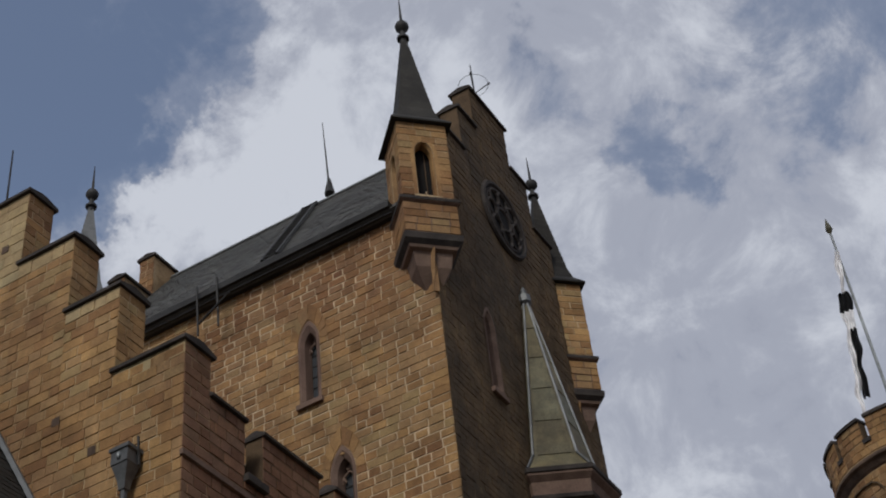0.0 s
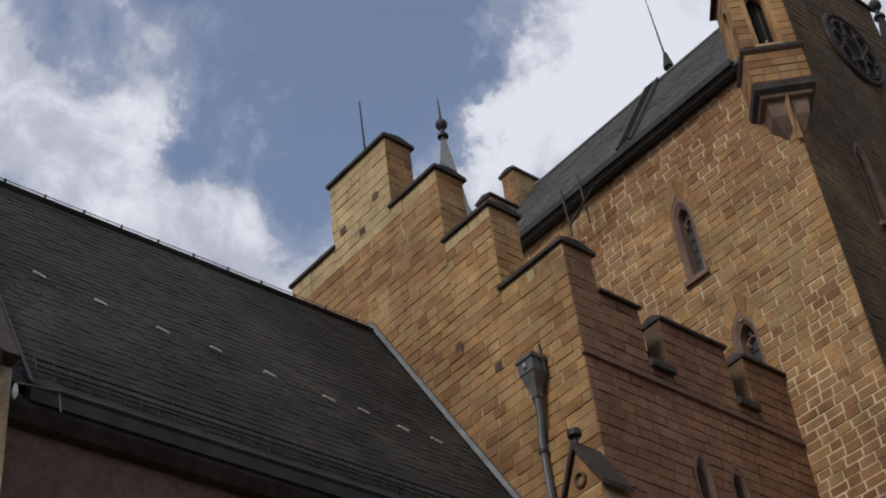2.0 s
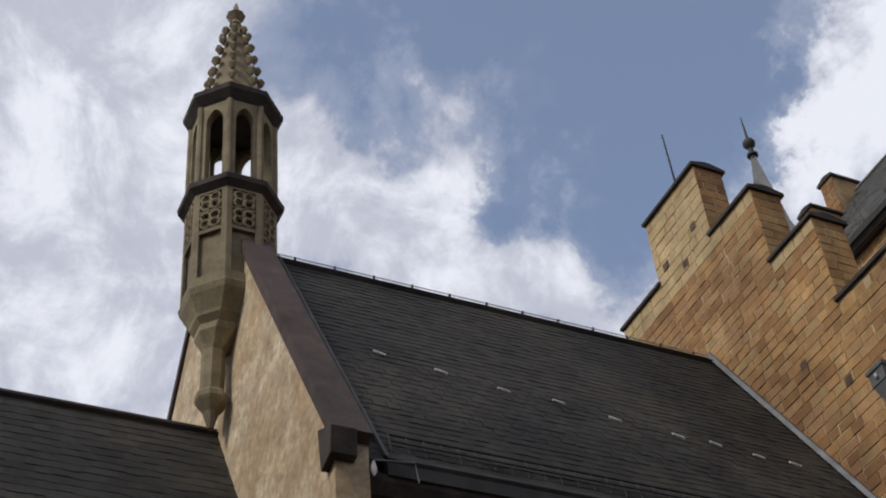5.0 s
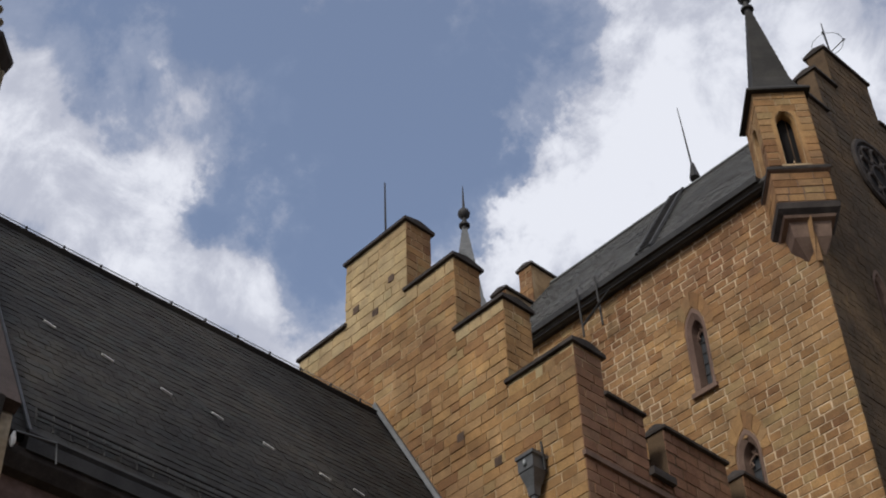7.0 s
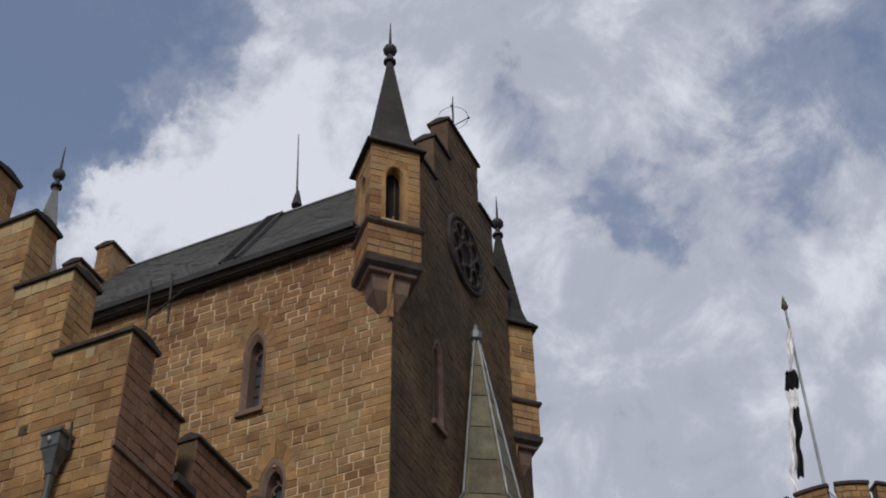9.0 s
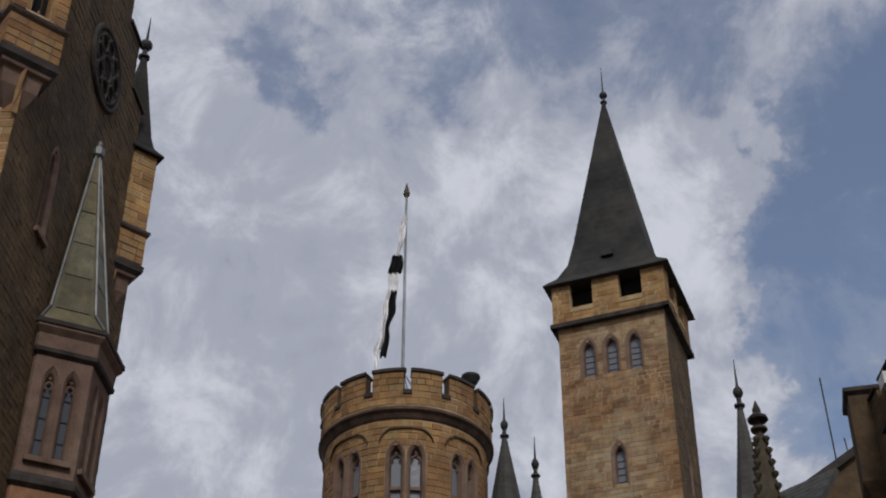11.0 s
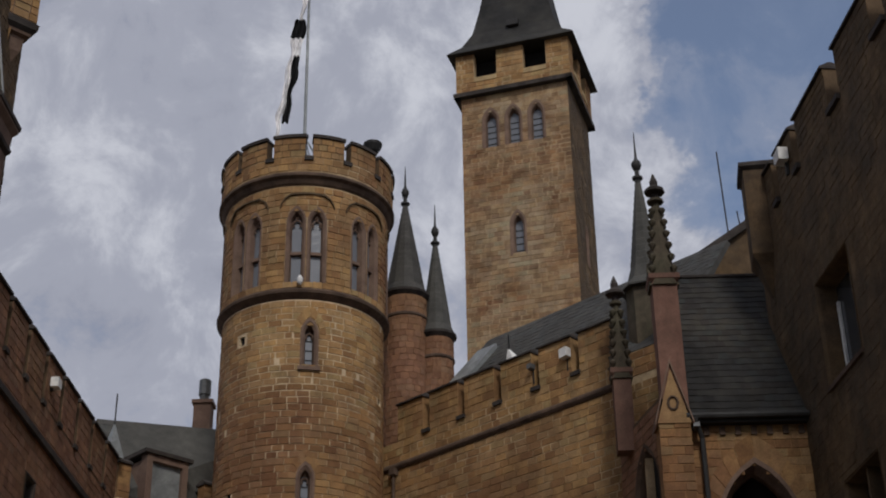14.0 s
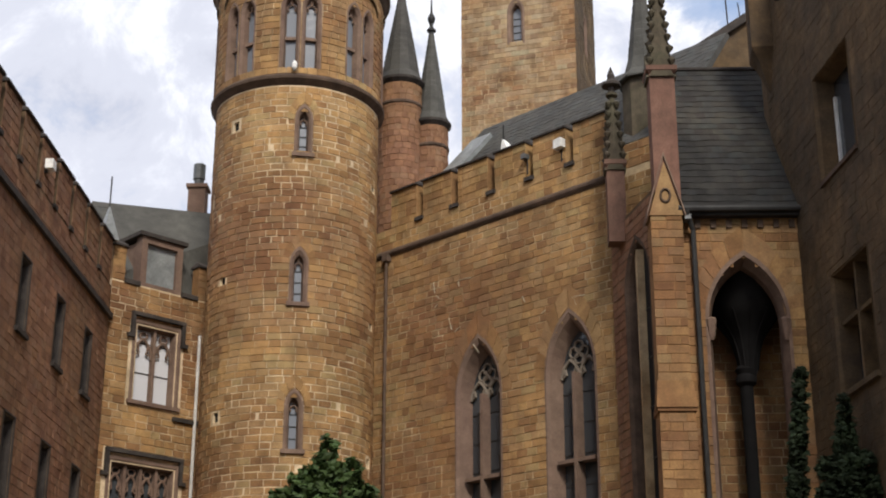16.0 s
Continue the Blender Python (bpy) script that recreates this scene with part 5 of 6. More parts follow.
part("hood", Geo(mG).rings([[(4.4, 1.2, 22.4), (5.3, 1.2, 22.4), (5.3, 1.9, 23.0), (4.4, 1.9, 23.0)], [(4.4, 1.5, 24.0), (4.46, 1.5, 24.0), (4.46, 1.6, 24.0), (4.4, 1.6, 24.0)]]), WHITE, vent)
part("needle", Geo(mG).box(4.41, 4.45, 1.53, 1.57, 23.9, 24.6), IRON, vent)

# ---------------------------------------------------------------- square tower behind
keep = thing("square_tower", (2.77, 62.7, 0), "tall square sandstone tower with steep slate spire", "tower")
KU = Vector((0.961, -0.275, 0))
KN = Vector((0.275, 0.961, 0))
K0 = Vector((-0.57, 61.35, 0)) + KU * 0.08 + KN * 0.2
KW, KD = 5.38, 4.6
faces = []
for k, (w, nh) in enumerate(((KW, 1), (KD, 0), (KW, 0), (KD, 0))):
    o = K0 + (0, 1, 1, 0)[k] * KU * KW + (0, 0, 1, 1)[k] * KN * KD
    d = (KU, KN, -KU, -KN)[k]
    m = flat(o.x, o.y, d.x, d.y)
    hs = [Hole(2.35, 2.9, 33.6, 35.2, 35.75)] + [Hole(a, a + 0.62, 39.7, 41.2, 41.75) for a in (1.15, 2.3, 3.45)] if nh else [Hole(w / 2 - 0.2, w / 2 + 0.2, 33.6, 35.2, 35.6)]
    ob = wall(m, 0.01, w - 0.01, 0, 42.75, hs, keep)
    if k < 2:
        # The right face takes the brown stone, which paints its shade.
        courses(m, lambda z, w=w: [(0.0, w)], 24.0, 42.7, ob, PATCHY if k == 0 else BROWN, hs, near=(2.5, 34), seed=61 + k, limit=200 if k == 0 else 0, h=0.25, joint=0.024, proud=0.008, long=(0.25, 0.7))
        for h in hs:
            window(m, h, keep, rim=0.14, deep=0.28, pane=GLASS_PALE, tracery=False, bars=4, sill=False)
    o2 = o - d * 0.2 - Vector((-d.y, d.x, 0)) * 0.2
    m2 = flat(o2.x, o2.y, d.x, d.y)
    w2_ = w + 0.4
    hh = [Hole(0.95, 2.1, 43.75, 45.24), Hole(w2_ - 2.3, w2_ - 1.15, 43.75, 45.24)]
    ob = wall(m2, 0.01, w2_ - 0.01, 42.9, 45.3, hh, keep, thick=0.4, name="parapet")
    if k < 2:
        courses(m2, lambda z, w=w2_: [(0.0, w)], 42.95, 45.25, ob, STONE, [Hole(h.u0 + 0.1, h.u1 - 0.1, h.sill, h.spring) for h in hh], seed=65 + k, limit=0, h=0.29)
        for h in hh:
            part("opening_sill", Geo(m2).hexa(h.u0, h.u1, -0.05, 0.4, 43.5, 43.5, 43.76, 43.76), PALE, ob)
    part("string_course", Geo(m2).box(-0.12, w2_ + 0.12, -0.12, 0.2, 42.72, 42.95), COPING, keep)
kc = K0 + KU * KW / 2 + KN * KD / 2
rs = []
for hx, z in ((3.25, 45.2), (3.2, 45.3), (2.62, 45.9), (2.15, 46.9), (1.82, 48.5), (0.06, 59.2)):
    hy = hx * (KD + 0.9) / (KW + 0.9) if z < 50 else hx
    rs.append([(kc + KU * a * hx + KN * b * hy + Vector((0, 0, z)))[:] for a, b in ((-1, -1), (1, -1), (1, 1), (-1, 1))])
dense = rs[:5]
for j in range(1, 25):
    t = j / 24
    for dz, k in ((-0.03, 1.012), (0.0, 1.0)):
        dense.append([tuple(Vector(p).lerp(Vector(q), t) * 1 + (Vector(p).lerp(Vector(q), t) - Vector((kc.x, kc.y, Vector(p).lerp(Vector(q), t).z))) * (k - 1) + Vector((0, 0, dz))) for p, q in zip(rs[4], rs[5])])
part("spire", Geo().rings(dense), SLATE, keep)
finial(kc.x, kc.y, 59.2, keep, 1.9, 0.22, IRON)
# Black block inside the tower stands in for its unlit rooms.
part("shade_lining", Geo().add([(kc + KU * a * 2.1 + KN * b * 1.8 + Vector((0, 0, z)))[:] for z in (5, 45.1) for a, b in ((-1, -1), (1, -1), (1, 1), (-1, 1))], BOXF), DARK, keep)
part("roof_hatch", Geo(flat(K0.x, K0.y, KU.x, KU.y)).hexa(2.4, 3.0, 0.2, 0.9, 46.9, 46.9, 47.25, 47.25), IRON, keep)

# ---------------------------------------------------------------- porch with arch, buttress and pinnacles
porch = thing("porch", (7.4, 42, 0), "sandstone porch with pointed arch and dark slate roof", "porch")
mP = flat(5.9, 40.0, 1, 0)
arch = Hole(0.8, 2.88, -0.5, 13.9, 15.7)
ob = wall(mP, 0.1, 3.6, 0, 17.1, [arch], porch, core=STONE, thick=0.6)
courses(mP, lambda z: [(0.12, 3.5)], 8.5, 17.0, ob, STONE, (arch,), near=(2, 15), seed=71, limit=150)
voussoirs(mP, arch, ob, STONE, 7, 0.45)
g = Geo(mP)
g.rings([[(u, -0.05, z) for u, z in arch.outline(0.16)], [(u, -0.06, z) for u, z in arch.outline(0.06)], [(u, 0.3, z) for u, z in arch.outline(-0.06)], [(u, 0.62, z) for u, z in arch.outline(-0.06)]], cap=False, close=False)
part("arch_moulding", g, DRESSED, porch)
for u in (0.8, 2.88):
    part("capital", Geo().turned(5.9 + u, 39.98, [(0.05, 13.3), (0.1, 13.45), (0.13, 13.7), (0.16, 13.9), (0.13, 13.95)], 8), DRESSED, porch)
# Ceiling, vault, ribs and column are painted black for the porch's inner shade.
part("black_ceiling", Geo(mP).box(0.1, 3.6, 0.62, 2.7, 16.2, 16.5), DARK, porch)
part("vault", Geo().turned(8.02, 41.9, [(0.2, 12.6), (0.27, 12.95), (0.31, 13.22), (0.38, 13.55), (0.5, 13.9), (0.64, 14.12), (0.8, 14.33), (1.0, 14.6), (1.1, 14.9), (1.18, 15.5), (1.22, 16.2)], 28), DARK, porch, "fan vault on a single column, blackened for the porch's shade", smooth=True)
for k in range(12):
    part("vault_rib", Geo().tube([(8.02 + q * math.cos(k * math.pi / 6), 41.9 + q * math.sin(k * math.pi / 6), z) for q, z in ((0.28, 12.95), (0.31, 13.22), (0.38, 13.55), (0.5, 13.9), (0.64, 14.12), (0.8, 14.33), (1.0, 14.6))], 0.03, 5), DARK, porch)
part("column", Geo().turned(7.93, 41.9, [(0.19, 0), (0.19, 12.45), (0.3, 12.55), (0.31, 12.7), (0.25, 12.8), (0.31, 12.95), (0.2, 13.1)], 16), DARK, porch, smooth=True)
ob = wall(flat(5.0, 42.7, 1, 0), 0, 5.5, 0, 17.0, [], porch, name="back_wall", thick=0.3)
courses(flat(5.0, 42.7, 1, 0), lambda z: [(0.3, 5.0)], 8.5, 16.0, ob, STONE, seed=79, limit=0)
slates([(5.95, 39.7, 17.15), (9.7, 39.7, 17.15), (9.9, 43.6, 23.5), (5.95, 43.6, 23.5)], 13, 24, SLATE, porch, thick=0.02)
part("gutter", Geo().tube([(5.9, 39.62, 17.12), (9.4, 39.62, 17.12)], 0.1, 8).box(6.0, 9.4, 39.7, 40.0, 16.95, 17.12), IRON, porch)
part("ridge_cap", Geo().tube([(5.9, 43.6, 23.55), (9.5, 43.6, 23.55)], 0.08, 6), COPING, porch)
for k in range(7):
    part("dentil", Geo(mP).box(0.5 + 0.45 * k, 0.66 + 0.45 * k, -0.08, 0, 16.65, 16.9), DARK_BROWN, porch)
mQ = flat(4.45, 44.6, 1.2, -4.6)
lan = Hole(1.2, 3.1, 3.0, 15.8, 17.2)
ob = wall(mQ, 0, 4.6, 0, 18.3, [lan], porch, thick=0.4, name="side_wall", core=MORTAR_DARK)
courses(mQ, lambda z: [(0.0, 4.6)], 8.5, 18.2, ob, RED, (lan,), seed=73, limit=0)
window(mQ, lan, porch, 1, tracery=False, pane=DARK, stone=DARK_BROWN, deep=0.25, rim=0.14, bars=8)
butt = thing("buttress", (5.55, 39.6, 0), "stepped sandstone buttress with small gabled head", "buttress")
mB = flat(5.06, 39.45, 1, 0)
b1 = part("shaft", Geo(mB).box(0, 0.97, 0, 0.9, 0, 11.2).box(0.04, 0.93, 0.15, 0.9, 11.7, 17.0).hexa(-0.05, 1.02, -0.06, 0.9, 11.15, 11.15, 11.3, 11.3), STONE, butt)
courses(mB, lambda z: [(0.0, 0.97)], 8.5, 11.1, PROXY(b1), STONE, seed=75, limit=40)
courses(flat(5.10, 39.6, 1, 0), lambda z: [(0.0, 0.89)], 11.75, 17.0, b1, STONE, seed=76, limit=60)
courses(flat(6.03, 39.45, 0, 1), lambda z: [(0.0, 0.85)], 8.5, 11.1, b1, STONE, seed=77, limit=0)
courses(flat(5.99, 39.6, 0, 1), lambda z: [(0.0, 0.7)], 11.75, 17.0, b1, STONE, seed=78, limit=0)
part("weathering", Geo(mB).add([(-0.08, -0.1, 11.25), (1.05, -0.1, 11.25), (1.05, 0.5, 11.25), (-0.08, 0.5, 11.25), (0.0, 0.13, 12.05), (0.97, 0.13, 12.05), (0.97, 0.5, 12.05), (0.0, 0.5, 12.05)], BOXF), STONE, butt)
part("gable_head", Geo(mB).rings([[(0.0, w, 16.9), (0.97, w, 16.9), (0.485, w, 18.55)] for w in (0.1, 0.95)]), STONE, butt)
part("gable_coping", Geo(mB).rings([[(-0.07, w, 16.82), (0.485, w, 18.72), (1.04, w, 16.82), (1.04, w, 16.95), (0.485, w, 18.88), (-0.07, w, 16.95)] for w in (0.04, 1.0)]), DRESSED, butt)
part("lead_flashing", Geo(mB).hexa(1.0, 1.18, 0.02, 0.4, 16.76, 16.76, 16.84, 16.9), ZINC, butt)
part("trefoil", Geo(mB).tube([(0.485 + 0.14 * math.cos(t), 0.08, 17.5 + 0.2 * math.sin(t)) for t in [math.pi * 2 * j / 10 for j in range(11)]], 0.04, 5), DARK_BROWN, butt)


def pinnacle(x, y, z0, zs, z1, r, stone=PINK, cap=True):
    t = thing("pinnacle", (x, y, z0), "slender red stone pinnacle with crockets", "pinnacle", "pinnacles")
    part("shaft", Geo().turned(x, y, [(r, z0), (r, zs), (r * 1.25, zs + 0.1), (r * 1.25, zs + 0.25), (r * 0.9, zs + 0.3)], 4, math.pi / 4), stone, t)
    for k in range(4):
        a = math.pi / 2 * k
        part("gablet", Geo().rings([[(x + math.cos(a) * d - math.sin(a) * s * r * 0.7, y + math.sin(a) * d + math.cos(a) * s * r * 0.7, z) for s, z in ((-1, zs - 0.1), (1, zs - 0.1), (0, zs + 0.75))] for d in (r * 0.5, r * 0.85)]), MOSSY, t)
    s = part("spirelet", Geo().turned(x, y, [(r * 0.8, zs + 0.25), (r * 0.22, z1 - 0.35), (r * 0.5, z1 - 0.3), (r * 0.5, z1 - 0.22), (r * 0.18, z1 - 0.15)], 8), MOSSY, t)
    n = 6
    for k in range(4):
        a = math.pi / 2 * k + math.pi / 4
        for j in range(n):
            q = (j + 0.3) / n
            rr, z = r * 0.8 + (r * 0.22 - r * 0.8) * q + 0.06, zs + 0.3 + (z1 - zs - 0.7) * q
            part("crocket", Geo().turned(x + rr * math.cos(a), y + rr * math.sin(a), [(0.03, z - 0.1), (0.1, z), (0.12, z + 0.07), (0.04, z + 0.14)], 6), MOSSY, s)
    if cap:
        part("finial", Geo().turned(x, y, [(0.1, z1 - 0.3), (0.12, z1), (0.32, z1 + 0.05), (0.32, z1 + 0.14), (0.12, z1 + 0.3), (0.13, z1 + 0.45), (0.02, z1 + 0.75)], 8), COPING, t)


pinnacle(5.63, 39.95, 17.4, 21.4, 24.6, 0.52)
pinnacle(4.55, 43.6, 17.5, 20.0, 22.9, 0.40)
spl = thing("ridge_spire", (5.9, 45.8, 20), "slim slate ridge spire with ball and needle", "spire")
part("base", Geo().turned(5.9, 45.8, [(0.75, 18), (0.75, 24.2)], 8), MOSSY, spl)
spire(5.9, 45.8, 24.1, 28.7, 0.95, spl, 8, 0, 0.32, SLATE_GREY)
finial(5.9, 45.8, 28.7, spl, 1.1, 0.17, IRON)
dp = thing("downpipe", (6.35, 39.8, 0), "dark iron downpipe beside the porch arch", "downpipe")
part("pipe", Geo().tube([(6.12, 39.55, 17.05), (6.32, 39.8, 16.5), (6.34, 39.85, 0)], 0.075, 8), IRON, dp)

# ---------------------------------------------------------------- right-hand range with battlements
right = thing("shaded_range", (12, 32, 0), "sandstone range darkened for shade, with mullioned windows and battlements", "building")
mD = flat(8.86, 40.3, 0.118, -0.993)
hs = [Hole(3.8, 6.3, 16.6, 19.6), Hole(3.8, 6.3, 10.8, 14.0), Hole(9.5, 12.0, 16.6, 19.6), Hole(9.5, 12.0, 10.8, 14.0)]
# The wall is carried on unseen past the camera, to cut sky light.
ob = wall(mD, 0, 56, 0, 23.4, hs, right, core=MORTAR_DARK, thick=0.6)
# Brown blocks hold the range's shade in their colour.
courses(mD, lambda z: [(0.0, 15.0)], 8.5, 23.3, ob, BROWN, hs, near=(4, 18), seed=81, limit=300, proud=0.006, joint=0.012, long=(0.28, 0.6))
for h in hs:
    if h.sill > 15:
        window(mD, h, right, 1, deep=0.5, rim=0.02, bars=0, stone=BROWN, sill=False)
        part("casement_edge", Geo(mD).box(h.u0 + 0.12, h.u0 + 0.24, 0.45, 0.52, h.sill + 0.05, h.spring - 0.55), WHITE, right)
        part("sill", Geo(mD).hexa(h.u0 - 0.05, h.u1 + 0.1, -0.08, 0.45, h.sill - 0.12, h.sill - 0.12, h.sill, h.sill), DARK_BROWN, right)
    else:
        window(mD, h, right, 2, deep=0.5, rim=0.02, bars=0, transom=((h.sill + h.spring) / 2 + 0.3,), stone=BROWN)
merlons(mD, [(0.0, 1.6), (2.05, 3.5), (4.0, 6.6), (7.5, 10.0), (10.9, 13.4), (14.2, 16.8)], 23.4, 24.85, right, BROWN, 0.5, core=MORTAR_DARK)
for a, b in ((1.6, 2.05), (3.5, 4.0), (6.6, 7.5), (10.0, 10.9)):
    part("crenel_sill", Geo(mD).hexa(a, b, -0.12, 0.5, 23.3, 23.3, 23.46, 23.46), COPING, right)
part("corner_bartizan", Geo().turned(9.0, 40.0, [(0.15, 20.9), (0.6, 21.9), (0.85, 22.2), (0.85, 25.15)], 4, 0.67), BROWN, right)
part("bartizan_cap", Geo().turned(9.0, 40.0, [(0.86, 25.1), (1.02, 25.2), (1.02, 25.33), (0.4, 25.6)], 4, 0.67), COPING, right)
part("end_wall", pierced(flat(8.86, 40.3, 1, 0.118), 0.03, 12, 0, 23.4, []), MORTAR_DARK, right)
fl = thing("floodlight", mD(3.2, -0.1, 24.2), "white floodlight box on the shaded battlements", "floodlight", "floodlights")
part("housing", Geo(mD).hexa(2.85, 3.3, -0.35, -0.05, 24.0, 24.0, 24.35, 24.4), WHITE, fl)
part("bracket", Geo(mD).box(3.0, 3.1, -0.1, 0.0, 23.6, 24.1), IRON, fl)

# the range and its floodlight are scaled about the eye to fit the camera's view
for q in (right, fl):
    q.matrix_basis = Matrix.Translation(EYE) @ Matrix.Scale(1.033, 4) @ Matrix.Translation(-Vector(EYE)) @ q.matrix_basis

# Out of view, added to hold back sky light from behind the camera.
closing = thing("unseen_range", (-3, -15, 0), "unseen plain range added behind the camera to cut sky light", "building")
part("wall", pierced(flat(16.5, -15, -1, 0), 0, 42, 0, 19, []), BROWN, closing)

rear = thing("rear_roof", (9, 50, 0), "slate roof end with sandstone verge behind the porch", "roof")
g = Geo().rings([[(6.6, y, 15), (14, y, 15), (14, y, 30.5), (6.6, y, 25.3)] for y in (48.0, 48.5)])
part("verge_wall", g, BROWN, rear)
part("verge", Geo().rings([[(6.2, y, 25.0), (14, y, 30.4), (14, y, 30.75), (6.2, y, 25.35)] for y in (47.8, 48.8)]), COPING, rear)
slates([(6.2, 48.5, 25.1), (14, 48.5, 30.5), (14, 58, 30.5), (6.2, 58, 25.1)], 16, 16, SLATE, rear)
ant = thing("roof_antenna", (9.2, 48.4, 27), "thin roof aerial rods", "antenna")
part("rod", Geo().tube([(9.4, 48.3, 27.2), (9.3, 48.3, 31.2)], 0.03, 5), IRON, ant)
part("rod", Geo().tube([(9.9, 48.3, 27.4), (9.8, 48.3, 28.6)], 0.025, 5), IRON, ant)

# ---------------------------------------------------------------- rods, ladder, weather cross
rod = thing("lightning_rod", (-18.9, 30.2, 36.4), "tall thin lightning rod on the hall ridge", "lightning rod", "lightning rods")
part("rod", Geo().tube([(-19.05, 30.2, 36.4), (-19.2, 30.2, 40.0)], 0.045, 6, 0.015), IRON, rod)
part("foot", Geo().turned(-19.05, 30.2, [(0.2, 36.4), (0.06, 37.1)], 6), IRON, rod)
rod = thing("lightning_rod", (-22.3, 19.1, 28.4), "tall thin lightning rod on the gable top", "lightning rod", "lightning rods")
part("rod", Geo().tube([(-21.9, 19.1, 28.3), (-21.95, 19.1, 31.0)], 0.035, 6, 0.02), IRON, rod)
lad = thing("roof_ladder", (-19.5, 27.7, 32), "iron ladder lying on the hall roof", "ladder")
up = Vector((0, -0.82, 0.57)) * 0.1
foot, top, wide = Vector((-18.75, 25.95, 30.1)) + up, Vector((-20.05, 30.15, 36.15)) + up, Vector((0.52, 0, 0))
for k in (0, 1):
    part("rail", Geo().tube([foot + wide * k, top + wide * k, top + wide * k + Vector((-0.15, 0.35, 0.3))], 0.05, 5), IRON, lad)
for k in range(17):
    p = foot.lerp(top, (k + 0.5) / 16.5)
    part("rung", Geo().tube([p, p + wide], 0.032, 5), IRON, lad)
cr = thing("weather_cross", (-13.3, 30.5, 36.9), "wrought iron cross with scrolled arms on the gable top", "weather vane")
part("post", Geo().tube([(-13.3, 30.3, 37.0), (-13.3, 30.3, 39.2)], 0.04, 6, 0.02), IRON, cr)
for k in range(4):
    a = math.pi / 2 * k + 0.35
    tip = (-13.3 + 0.52 * math.cos(a), 30.3 + 0.52 * math.sin(a), 38.1 + 0.08 * (k % 2))
    part("arm", Geo().tube([(-13.3, 30.3, 37.75), tip], 0.018, 5), IRON, cr)
    part("knob", Geo().turned(tip[0], tip[1], [(0.01, tip[2] - 0.06), (0.05, tip[2]), (0.01, tip[2] + 0.06)], 6), IRON, cr)
part("hoop", Geo().tube([(-13.3 + 0.5 * math.cos(t), 30.3 + 0.5 * math.sin(t), 38.14) for t in [2 * math.pi * j / 18 for j in range(19)]], 0.01, 4), IRON, cr)
br = thing("roof_bracket", (-21.5, 25.1, 29), "pair of iron brackets at the hall eave", "bracket")
for x in (-19.6, -20.3):
    part("arm", Geo().tube([(x, 25.0, 27.6), (x, 24.9, 29.3)], 0.035, 5), IRON, br)
part("arm", Geo().tube([(-20.3, 25.0, 28.0), (-19.0, 24.7, 28.3)], 0.04, 5), IRON, br)

# ---------------------------------------------------------------- tree and creeper


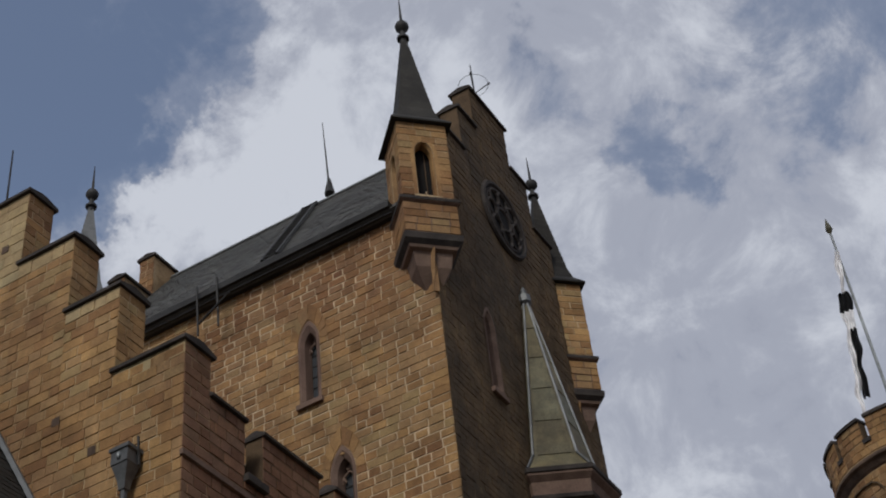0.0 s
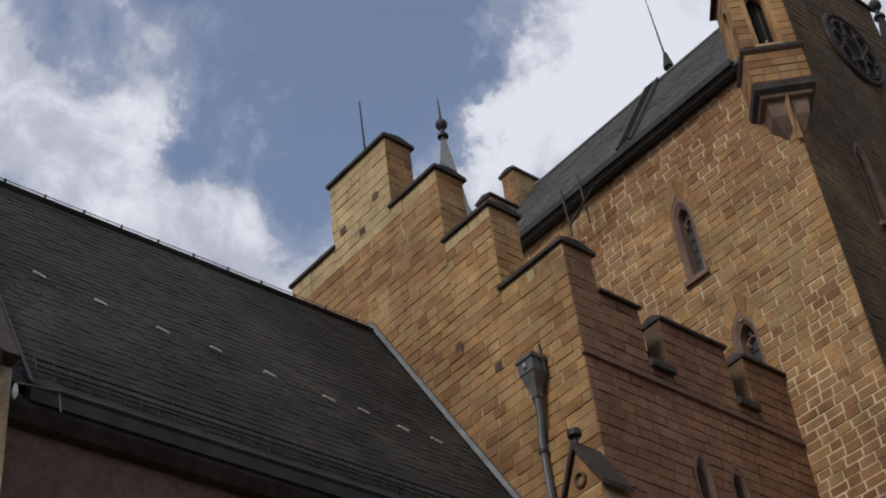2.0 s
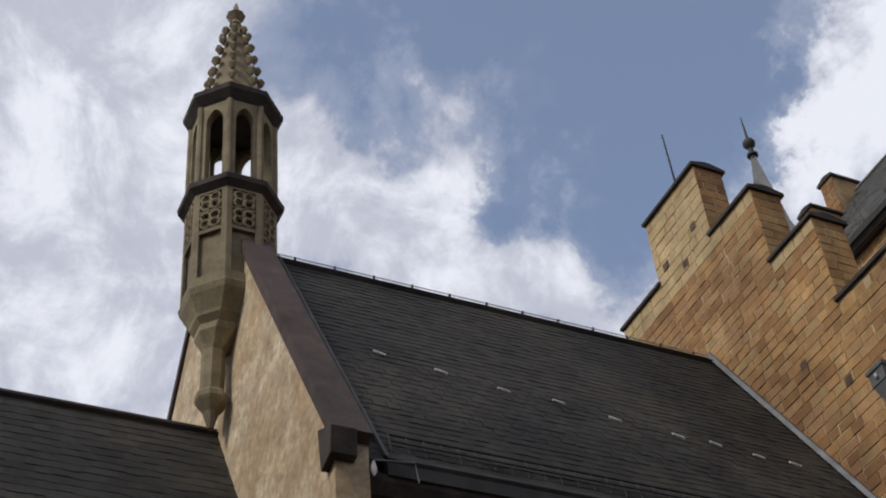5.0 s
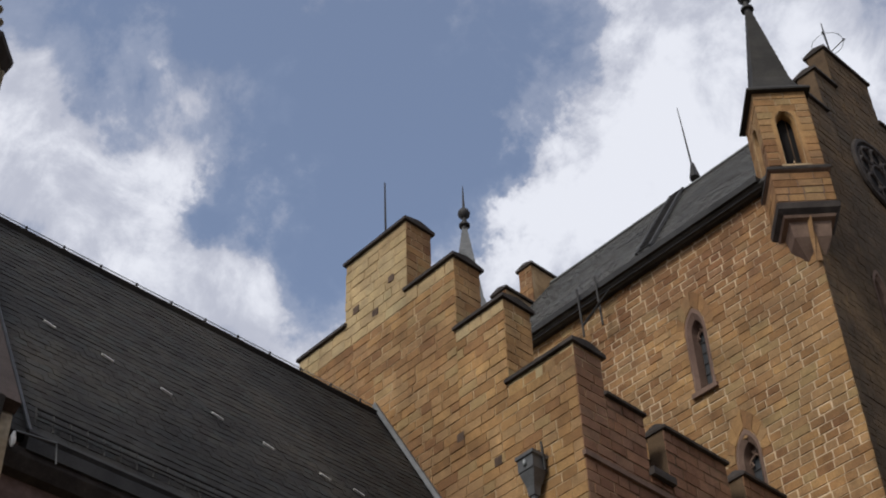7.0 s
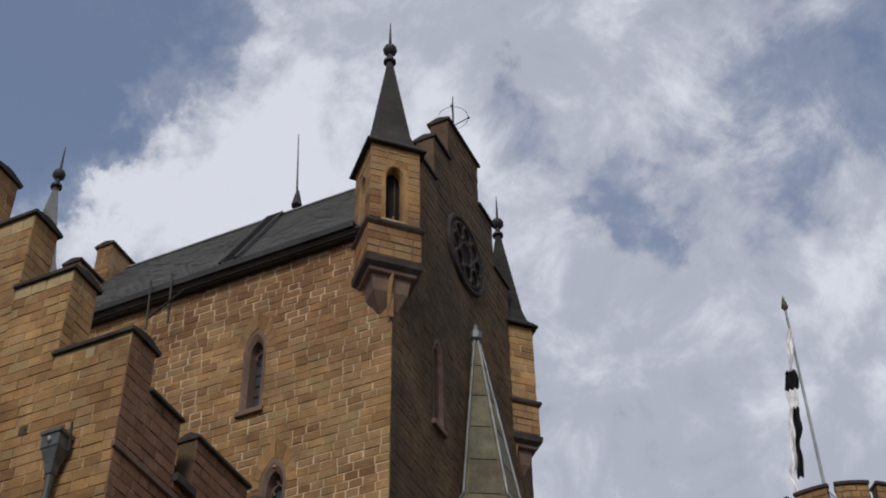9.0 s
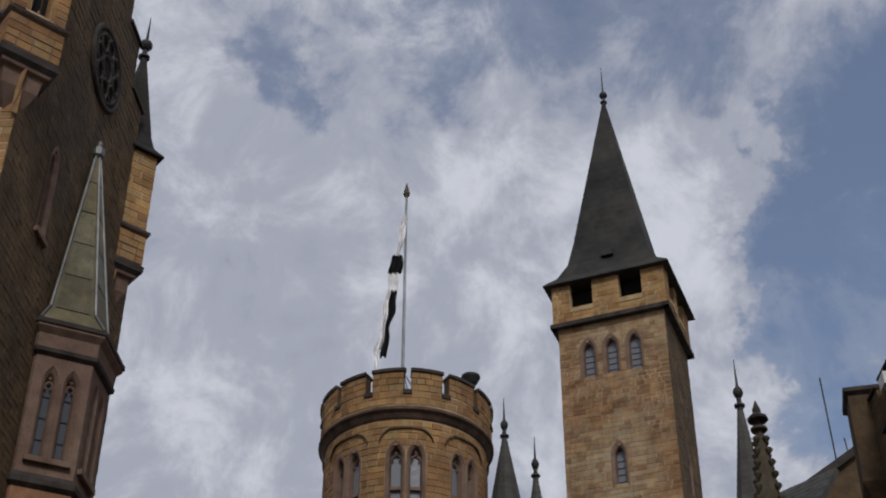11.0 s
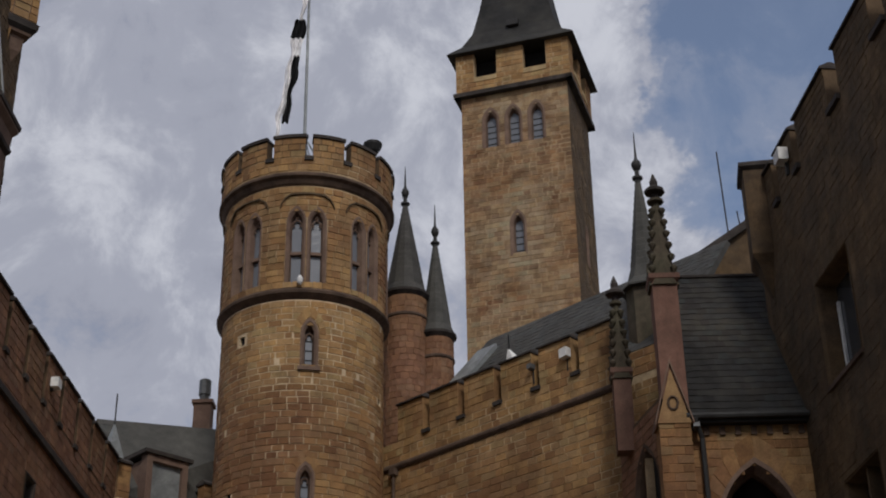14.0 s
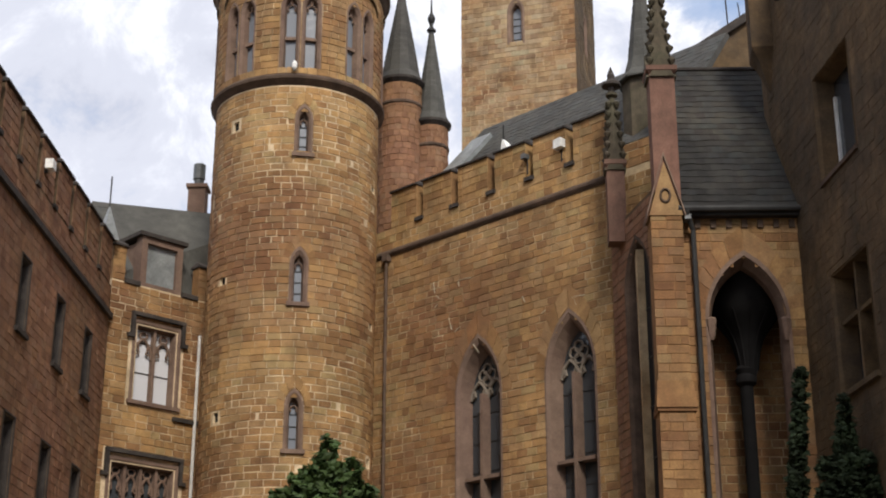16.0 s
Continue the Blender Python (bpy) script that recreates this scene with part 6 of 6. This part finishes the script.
def foliage(name, label, category, blobs, count, size, seed, mat=LEAF):
    t = thing(name, (blobs[0][0], blobs[0][1], 0), label, category)
    rnd = random.Random(seed)
    vs, fs = [], []
    tot = sum(b[3] ** 2 for b in blobs)
    for x, y, z, r in blobs:
        for _ in range(int(count * r * r / tot)):
            d = Vector((rnd.gauss(0, 1), rnd.gauss(0, 1), rnd.gauss(0, 1))).normalized() * r * rnd.uniform(0.55, 1.08) ** 0.7
            c = Vector((x, y, z)) + Vector((d.x, d.y, d.z * 1.1))
            a = Vector((rnd.uniform(-1, 1), rnd.uniform(-1, 1), rnd.uniform(-0.6, 0.4))).normalized()
            b = a.orthogonal().normalized()
            b = (b * rnd.uniform(0.6, 1) + a.cross(b) * rnd.uniform(-0.8, 0.8)).normalized()
            s = size * rnd.uniform(0.6, 1.3)
            k = len(vs)
            vs += [tuple(c - a * s), tuple(c + b * s * 0.55), tuple(c + a * s), tuple(c - b * s * 0.55), tuple(c + a.cross(b) * s * 0.25)]
            fs += [(k, k + 1, k + 4), (k + 1, k + 2, k + 4), (k + 2, k + 3, k + 4), (k + 3, k, k + 4)]
    me = bpy.data.meshes.new("crown")
    me.from_pydata(vs, [], fs)
    me.materials.append(mat)
    ob = new("crown", me)
    ob.parent = t
    ob.matrix_basis = t.matrix_basis.inverted()
    return t


tr = foliage("tree", "young leafy green tree in front of the round tower", "tree", [(-4.1, 39.8, 8.2, 1.35), (-5.0, 39.8, 8.2, 0.8), (-3.2, 39.8, 8.2, 0.85), (-4.5, 39.8, 9.1, 0.55), (-3.6, 39.7, 9.15, 0.6), (-4.0, 39.8, 9.7, 0.42), (-3.95, 39.8, 10.2, 0.24), (-5.25, 39.8, 8.75, 0.35), (-2.95, 39.8, 8.85, 0.4), (-4.0, 39.8, 7.0, 1.5), (-3.3, 39.7, 9.65, 0.28), (-4.0, 39.8, 10.5, 0.12)], 5200, 0.17, 4)
part("trunk", Geo().tube([(-4, 39.8, 0), (-4.05, 39.8, 4), (-3.95, 39.8, 8.5)], 0.16, 8, 0.03), BROWN, tr)
for k in range(6):
    a = k * 1.05
    part("limb", Geo().tube([(-4, 39.8, 4.5 + 0.5 * k), (-4 + 0.6 * math.cos(a), 39.8 + 0.6 * math.sin(a), 5.6 + 0.5 * k), (-4 + 1.0 * math.cos(a), 39.8 + 1.0 * math.sin(a), 6.6 + 0.5 * k)], 0.06, 5, 0.015), BROWN, tr)
climb = [(8.3 - 0.03 * k, 36.6, 11.4 - 0.28 * k, 0.16 + 0.008 * k) for k in range(14)]
climb += [(9.2 - 0.015 * k, 36.0, 10.6 - 0.24 * k, 0.12 + 0.035 * k) for k in range(12)]
climb += [(9.55, 36.0, 9.0, 0.3), (9.6, 36.0, 8.3, 0.4), (8.65, 36.2, 8.9, 0.25), (8.7, 36.2, 8.2, 0.35)]
creep = foliage("creeper", "green creeper on the shaded wall, leaves darkened for the shade", "creeper", climb, 5200, 0.13, 8, LEAF_DARK)
part("stem", Geo().tube([(8.35, 36.7, 0), (8.0, 36.65, 7.0), (8.28, 36.62, 11.3)], 0.05, 6, 0.015), BROWN, creep)
part("stem", Geo().tube([(9.1, 36.1, 0), (9.0, 36.0, 6.5), (9.2, 36.0, 10.5)], 0.06, 6, 0.015), BROWN, creep)
